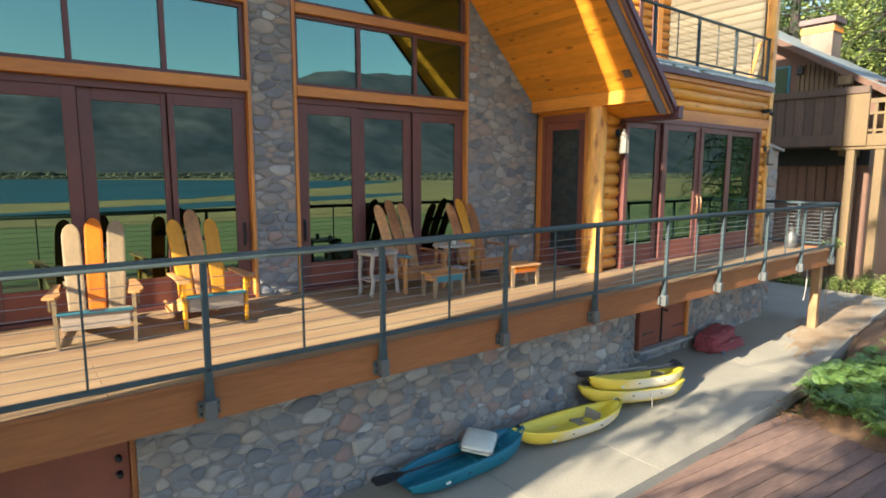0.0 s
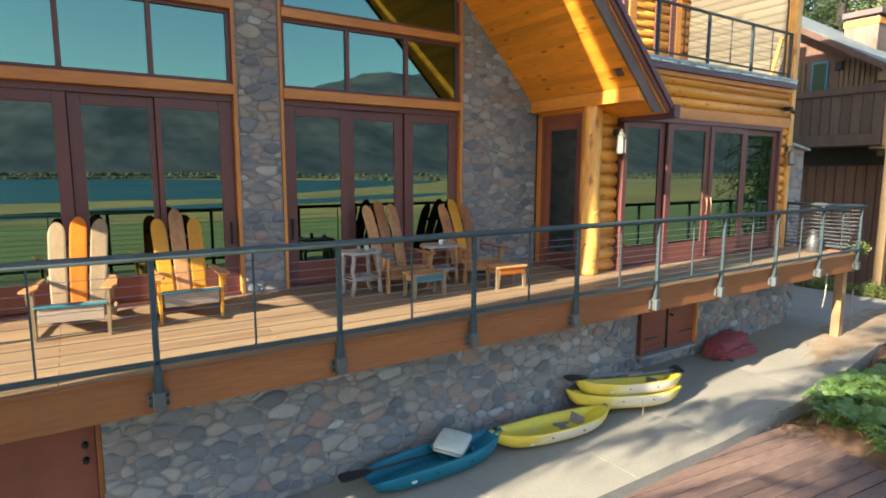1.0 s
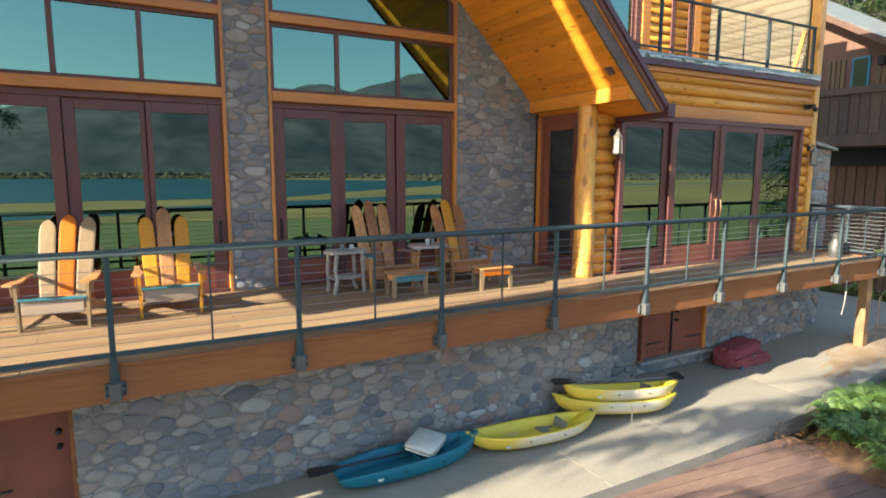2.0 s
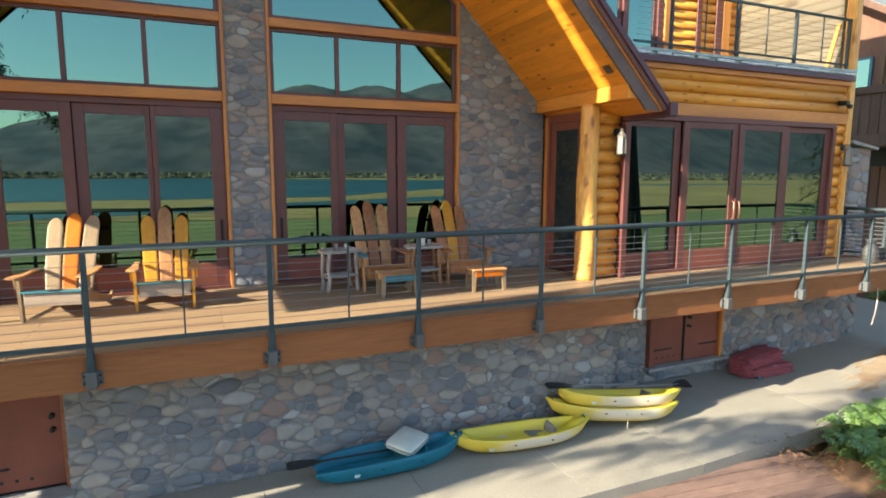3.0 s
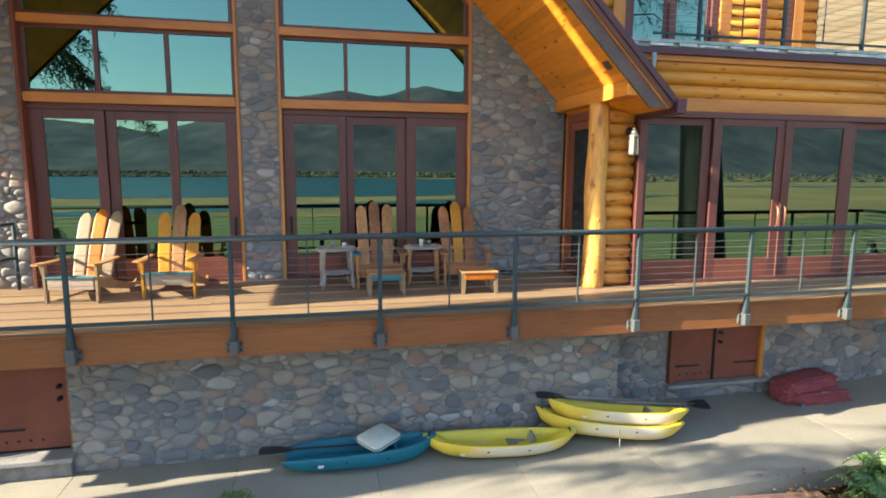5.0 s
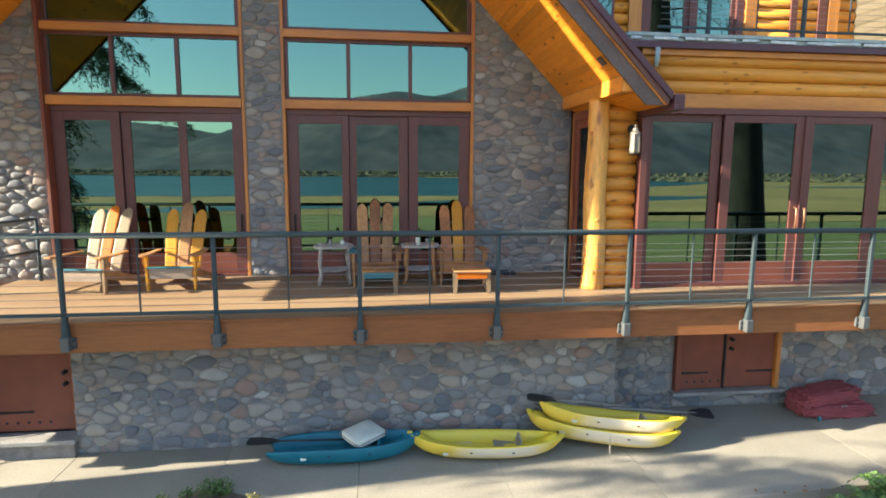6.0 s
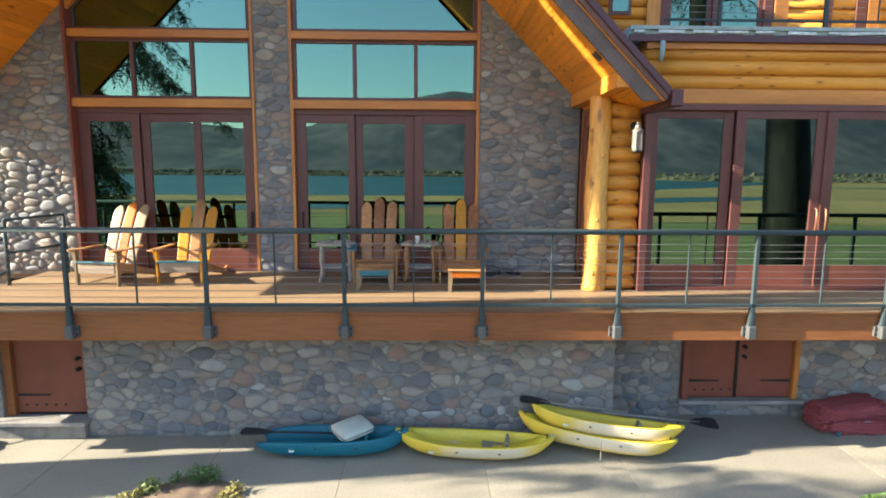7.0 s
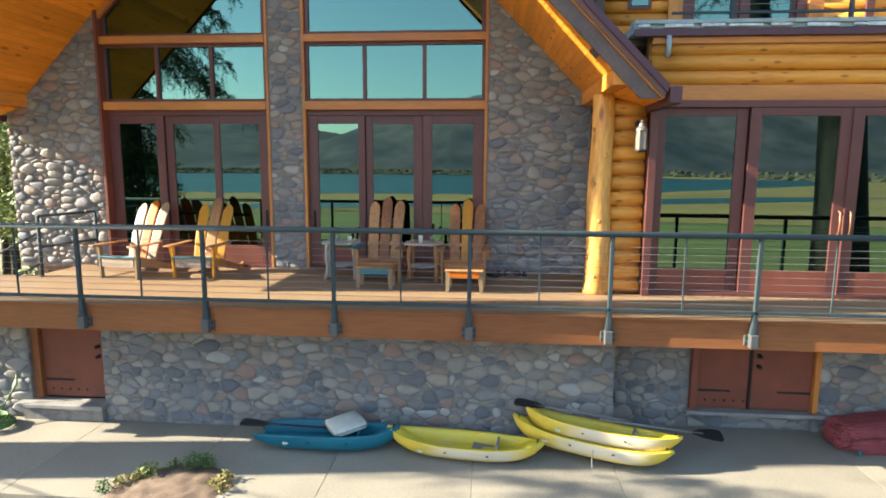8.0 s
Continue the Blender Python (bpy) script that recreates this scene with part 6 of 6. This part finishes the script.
# ---- trees ----


def conifer_mesh(height, radius, first, seed, limbs, droop=0.5, thick=2, bare=0.0):
    rng = random.Random(seed)
    v, f = [], []
    for k in range(limbs):
        s = (k + rng.random()) / limbs
        z = first + (height - first) * s
        reach = radius * (1 - s) ** 0.5 * rng.uniform(0.65, 1.1) + 0.25
        a = k * 2.399 + rng.uniform(-0.4, 0.4)
        reach *= 0.35 if z < bare and math.cos(a) > 0.1 else 1
        d = Vector((math.cos(a), math.sin(a), 0))
        side = Vector((-d.y, d.x, 0))
        n = max(4, int(reach * 3.4))
        for i in range(n):
            q = (i + 0.6) / n
            p = d * (reach * q) + Vector((0, 0, z + 0.15 * reach * q - droop * reach * q * q))
            for _ in range(thick):
                # a drooping spray of short needles
                w = (side * rng.uniform(-1.0, 1.0) + d * rng.uniform(-0.2, 0.7) + Vector((0, 0, -rng.uniform(0.3, 1.1)))).normalized()
                b = p + Vector((rng.uniform(-0.15, 0.15), rng.uniform(-0.15, 0.15), rng.uniform(-0.08, 0.08)))
                L = rng.uniform(0.45, 1.0) * (1.15 - 0.45 * q)
                m = max(5, int(L * 19))
                for j in range(m):
                    u = (j + 0.5) / m
                    c = b + w * (L * u) + Vector((0, 0, -0.35 * L * u * u))
                    e = Vector((rng.uniform(-1, 1), rng.uniform(-1, 1), rng.uniform(-1.0, 0.35))).normalized()
                    t = e.cross(w).normalized() * 0.020
                    n2 = rng.uniform(0.09, 0.19) * (1.1 - 0.5 * u)
                    o = len(v)
                    v += [c - t, c + e * n2 - t * 0.4, c + e * n2 + t * 0.4, c + t]
                    f.append((o, o + 1, o + 2, o + 3))
    me = bpy.data.meshes.new("crown")
    me.from_pydata(v, [], f)
    me.materials.append(NEEDLE)
    bm = bmesh.new()
    for k in range(limbs):
        s = (k + 0.5) / limbs
        z = first + (height - first) * s
        a = k * 2.399
        reach = radius * (1 - s) ** 0.5 * 0.85 * (0.35 if z < bare and math.cos(a) > 0.1 else 1)
        d = Vector((math.cos(a), math.sin(a), 0))
        tube([Vector((0, 0, z)), d * reach * 0.5 + Vector((0, 0, z + 0.02 * reach)), d * reach + Vector((0, 0, z + (0.15 - droop) * reach))], [0.05, 0.03, 0.01], 5, bm)
    lm = mesh_of(bm, "limbs")
    lm.materials.append(BARK)
    return me, lm


def conifer(x, y, height, trunk_r, crown, label, turn=0, size=1.0, lean=0.0):
    t = thing("conifer", label, "tree", "conifers round the lodge", at=(x, y, -0.5), turn=turn)
    t.matrix_world = pose(x, y, -0.5, 0, lean, turn)
    pts = [(0.05 * math.sin(k), 0.04 * math.cos(k * 1.4), height * k / 8) for k in range(9)]
    part("trunk", tube(pts, [trunk_r * (1.15 if k == 0 else 1.06 if k == 1 else 1) * (1 - 0.085 * k) for k in range(9)], 14), BARK, t, smooth=True)
    c = part("crown", crown[0], NEEDLE, t)
    l = part("branchwork", crown[1], BARK, t, kind="stuff")
    c.scale = l.scale = (size, size, size)
    return t


BIG = conifer_mesh(26, 4.8, 3.4, 2, 84, 0.6, 15, 8.2)
MID = conifer_mesh(14, 3.0, 1.6, 6, 90, 0.45)
conifer(-5.5, 0.2, 26, 0.42, BIG, "tall drooping conifer beside the lawn")
HIGH = conifer_mesh(36, 3.0, 23.5, 9, 50, 0.5)
# added out of view: its stem throws the shade band on beam and soffit
conifer(-8.6, 3.95, 36, 0.58, HIGH, "unseen bare-stemmed conifer added to shade the deck's edge")
conifer(-13.5, -0.9, 22, 0.4, conifer_mesh(22, 4.2, 4.5, 5, 54, 0.6, 2), "tall drooping conifer near the lake path", 130)
conifer(-20.0, -7.9, 36, 0.5, HIGH, "tall bare-stemmed conifer by the lake path", 70)
conifer(19.12, -3.2, 26, 0.80, conifer_mesh(26, 4.5, 12.0, 14, 60, 0.5), "thick-trunked old conifer on the lawn", lean=-4)
for k, (x, y, s) in enumerate(((35, 9.5, 1.4), (36, 14.5, 1.5), (40, 6, 1.4), (33.5, 18, 1.4), (44, 11, 1.7), (42, 20, 1.8), (31, 24, 1.4), (-14, -9, 1.2), (-19, -13, 1.4), (-12, 17, 1.2), (28, 1.5, 0.9), (31, -1.0, 1.1))):
    conifer(x, y, 14 * s, 0.28 * s, MID, "dark green conifer among the trees round the lodge", k * 63, s)
for k, (x, y, z, r) in enumerate(((34.5, 12.6, 8.2, 2.2), (35.5, 10.2, 8.6, 2.1), (35.0, 15.2, 9.2, 2.2), (37.0, 8.4, 9.2, 2.4), (37.0, 12.0, 11.2, 2.4))):
    t = shrub(x, y, z - 1.2, r, 2600, 0.19, 120 + k, "sunlit broad-leaved tree behind the neighbouring house", "broadleaf_tree")
    part("trunk", tube([(0, 0, -(z - 0.8)), (0.1, 0.1, -2.5), (0, 0.05, r)], [0.2, 0.15, 0.06], 9), BARK, t, smooth=True)

tall = shrub(40, 9, 3.6, 4.4, 9000, 0.26, 200, "sunlit broad-leaved tree behind the neighbouring house", "broadleaf_tree", LEAF, 7)
part("trunk", tube([(0, 0, -3.4), (0.1, 0.1, 0.5), (0, 0.05, 3.4)], [0.35, 0.28, 0.12], 10), BARK, tall, smooth=True)
tagged(tall, group="trees behind the neighbouring house")
for x, y, z in ((43, 14, 7.5), (38, 16.5, 3.5), (47, 8, 9.5), (40, 22, 5.0), (46, 20, 10.5), (49, 14, 11.5), (52, 5, 12.0), (43, 27, 6.5), (48, 29, 11)):
    copy_thing(tall, pose(x, y, z, 0, 0, x * 53 % 360))

# ---- neighbouring house ----
NX = 23.6
nb = thing("neighbouring_house", "brown board-sided house with a timber balcony", "house")
part("wall", box(NX + 1.9, NX + 2.3, 7.3, 18.0, -0.5, 7.6), BARNWOOD, nb)
part("gable_wall", prism([(7.3, 7.602), (18.0, 7.602), (18.0, 13.9), (9.0, 8.35), (7.9, 7.7)], "x", NX + 1.9, NX + 2.3), BARNWOOD, nb)
part("side_wall", box(NX + 2.31, NX + 8.2, 7.3, 7.6, -0.5, 7.6), BARNWOOD, nb)
for k in range(30):
    part("siding_board", box(NX + 1.85, NX + 1.898, 7.32 + k * 0.34, 7.62 + k * 0.34, -0.4, 4.52, 0.006), BARNWOOD, nb)
# shade under the balcony, painted as a flat black strip
part("band", box(NX + 1.80, NX + 1.898, 7.3, 18.0, 4.54, 5.3), IRON, nb, "black strip for the shade under the balcony")
for k in range(22):
    if not 9.9 < 8.02 + k * 0.17 < 10.95:
        part("batten", box(NX + 1.84, NX + 1.898, 8.02 + k * 0.17, 8.14 + k * 0.17, 7.0, min(8.5, 7.75 + k * 0.1), 0.006), TANWOOD, nb)
balc = part("balcony", box(NX - 0.06, NX + 1.8, 7.64, 18.0, 5.20, 5.60, 0.012), PARAPET, nb, "closed timber balcony")
for k in range(32):
    part("parapet_board", box(NX, NX + 0.045, 7.66 + k * 0.32, 7.95 + k * 0.32, 5.602, 6.95, 0.006), PARAPET, balc)
part("parapet_cap", box(NX - 0.08, NX + 0.16, 6.95, 18.0, 6.955, 7.20, 0.012), PARAPET, balc)
part("corner_panel", box(NX - 0.03, NX + 0.07, 6.93, 7.63, 5.18, 6.95, 0.01), TANWOOD, balc, "tan corner panel")
lat = part("lattice", box(NX + 0.02, NX + 0.08, 4.6, 6.92, 6.60, 6.76, 0.008), TANWOOD, nb, "tan lattice railing")
part("lattice_rail", box(NX + 0.02, NX + 0.08, 4.6, 6.92, 5.18, 5.58, 0.008), TANWOOD, lat)
part("lattice_rail", box(NX + 0.02, NX + 0.08, 4.6, 6.92, 6.22, 6.31, 0.005), TANWOOD, lat)
part("lattice_rail", box(NX + 0.02, NX + 0.08, 4.6, 6.92, 5.66, 5.74, 0.005), TANWOOD, lat)
for k in range(8):
    part("lattice_slat", box(NX + 0.025, NX + 0.07, 4.66 + k * 0.29, 4.76 + k * 0.29, 5.58, 6.60, 0.004), TANWOOD, lat)
for y in (7.4, 6.55, 5.0):
    part("post", box(NX + 0.10, NX + 0.36, y - 0.13, y + 0.13, -0.5, 5.06, 0.014), TANWOOD, nb, "square timber post")
part("beam", box(NX + 0.06, NX + 0.42, 4.5, 8.0, 5.062, 5.178, 0.01), TANWOOD, nb)
part("cross_beam", box(NX + 0.42, NX + 1.8, 7.62, 7.88, 4.85, 5.178, 0.01), TANWOOD, nb)
for a, b in ((10.25, 10.85), (12.0, 12.9)):
    part("window", box(NX + 1.82, NX + 1.895, a, b, 7.2, 8.5, 0.006), TEAL, nb, "teal window frame")
    part("pane", box(NX + 1.80, NX + 1.818, a + 0.08, b - 0.08, 7.28, 8.42), GLASS, nb)
part("wall_lamp", box(NX + 1.7, NX + 1.84, 9.75, 9.98, 8.1, 8.4, 0.02), IRON, nb, "small dark wall lamp")
rise = 0.62
zt = lambda y: 9.62 + rise * (y - 10.69)
rf = part("roof", prism([(18.0, zt(18.0) - 0.16), (5.2, zt(5.2) - 0.16), (5.2, zt(5.2)), (18.0, zt(18.0))], "x", NX + 1.2, NX + 8.4), SHINGLE, nb, "low-pitched grey-green roof")
part("roof_edge", prism([(18.0, zt(18.0) - 0.26), (5.2, zt(5.2) - 0.26), (5.2, zt(5.2) - 0.02), (18.0, zt(18.0) - 0.02)], "x", NX + 1.14, NX + 1.2), BARNWOOD, rf)
part("soffit", prism([(18.0, zt(18.0) - 0.20), (5.2, zt(5.2) - 0.20), (5.2, zt(5.2) - 0.165), (18.0, zt(18.0) - 0.165)], "x", NX + 1.22, NX + 1.88), CEDAR_Y, rf, "cedar boards under the eave")
part("rafter_end", box(NX + 1.0, NX + 1.139, 7.85, 8.3, zt(8.1) - 0.58, zt(8.1) - 0.26, 0.02), TANWOOD, rf, "sunlit rafter end")
chim = part("chimney", box(29.9, 31.0, 10.42, 11.72, zt(10.4) - 0.2, 10.86, 0.02), CHIMWOOD, rf, "boxed timber chimney")
part("chimney_band", box(29.87, 31.03, 10.39, 11.75, 10.55, 10.80, 0.01), CEDAR_Y, chim, "rusty brown band")
part("chimney_cap", box(29.8, 31.1, 10.32, 11.82, 10.93, 11.17, 0.02), GREYTRIM, chim)
part("chimney_gap", box(30.0, 30.9, 10.5, 11.64, 10.862, 10.93), IRON, chim)

# ---- pieces: deck planks and stones, last ----
for k in range(22):
    y0 = 5.626 + k * 0.142
    front_y = 5.512 if k == 0 else y0
    east = 16.95 if y0 + 0.14 < 7.06 else 9.31
    west = -3.0 if y0 < 7.36 else -0.98
    cuts = [west] + [c for c in ((-1.6 if k % 2 else 0.6) + q * 4.4 for q in range(4)) if west + 0.4 < c < east - 0.4] + [east]
    for a, b in zip(cuts, cuts[1:]):
        part("plank", box(a + 0.003, b - 0.003, front_y, min(y0 + 0.1406, 8.735), DECK - 0.04, DECK), PLANK, deck)
part("edge_board", box(-3.0, 17.06, 5.472, 5.510, DECK - 0.042, DECK - 0.002, 0.006), FASCIA, fascia, "rounded nosing board")

lay_stones(wall_base, 0.90, 9.44, -0.02, 2.0, front(6.46), 0.113, 11)
lay_stones(wall_base_west, -4.2, -0.40, -0.02, 2.0, front(6.46), 0.116, 12)
lay_stones(wall_base_east, 9.44, 10.83, -0.02, 2.0, front(7.12), 0.115, 13)
lay_stones(wall_base_east, 12.85, 16.97, -0.02, 2.0, front(7.12), 0.13, 14, most=200)
lay_stones(sill2, 10.8, 12.9, 0.0, 0.30, front(7.16), 0.16, 15)
lay_stones(wall_base_return, 6.46, 7.12, -0.02, 2.0, lambda u, out, z: (9.42 + out, u, z), 0.13, 16)
lay_stones(wall_west, -2.37, -0.355, DECK, 7.3, front(8.70), 0.100, 17, cuts=((-PITCH, 1.0, RIDGE_Z - PITCH * RIDGE_X),), proud=1.5, flat=1.75)
lay_stones(wall_pier, 3.09, 3.77, DECK, 10.6, front(8.76), 0.098, 18, flat=2.0)
lay_stones(wall_east, 7.355, 9.30, DECK, 7.56, front(8.76), 0.103, 19, cuts=((PITCH, 1.0, RIDGE_Z + PITCH * RIDGE_X),), flat=1.85)
lay_stones(pier, 7.38, 8.3, 0.0, 4.88, lambda u, out, z: (17.14 - out, u, z), 0.17, 20, flip=True)
lay_stones(pier, 17.14, 17.95, 0.0, 4.88, front(7.38), 0.17, 21)
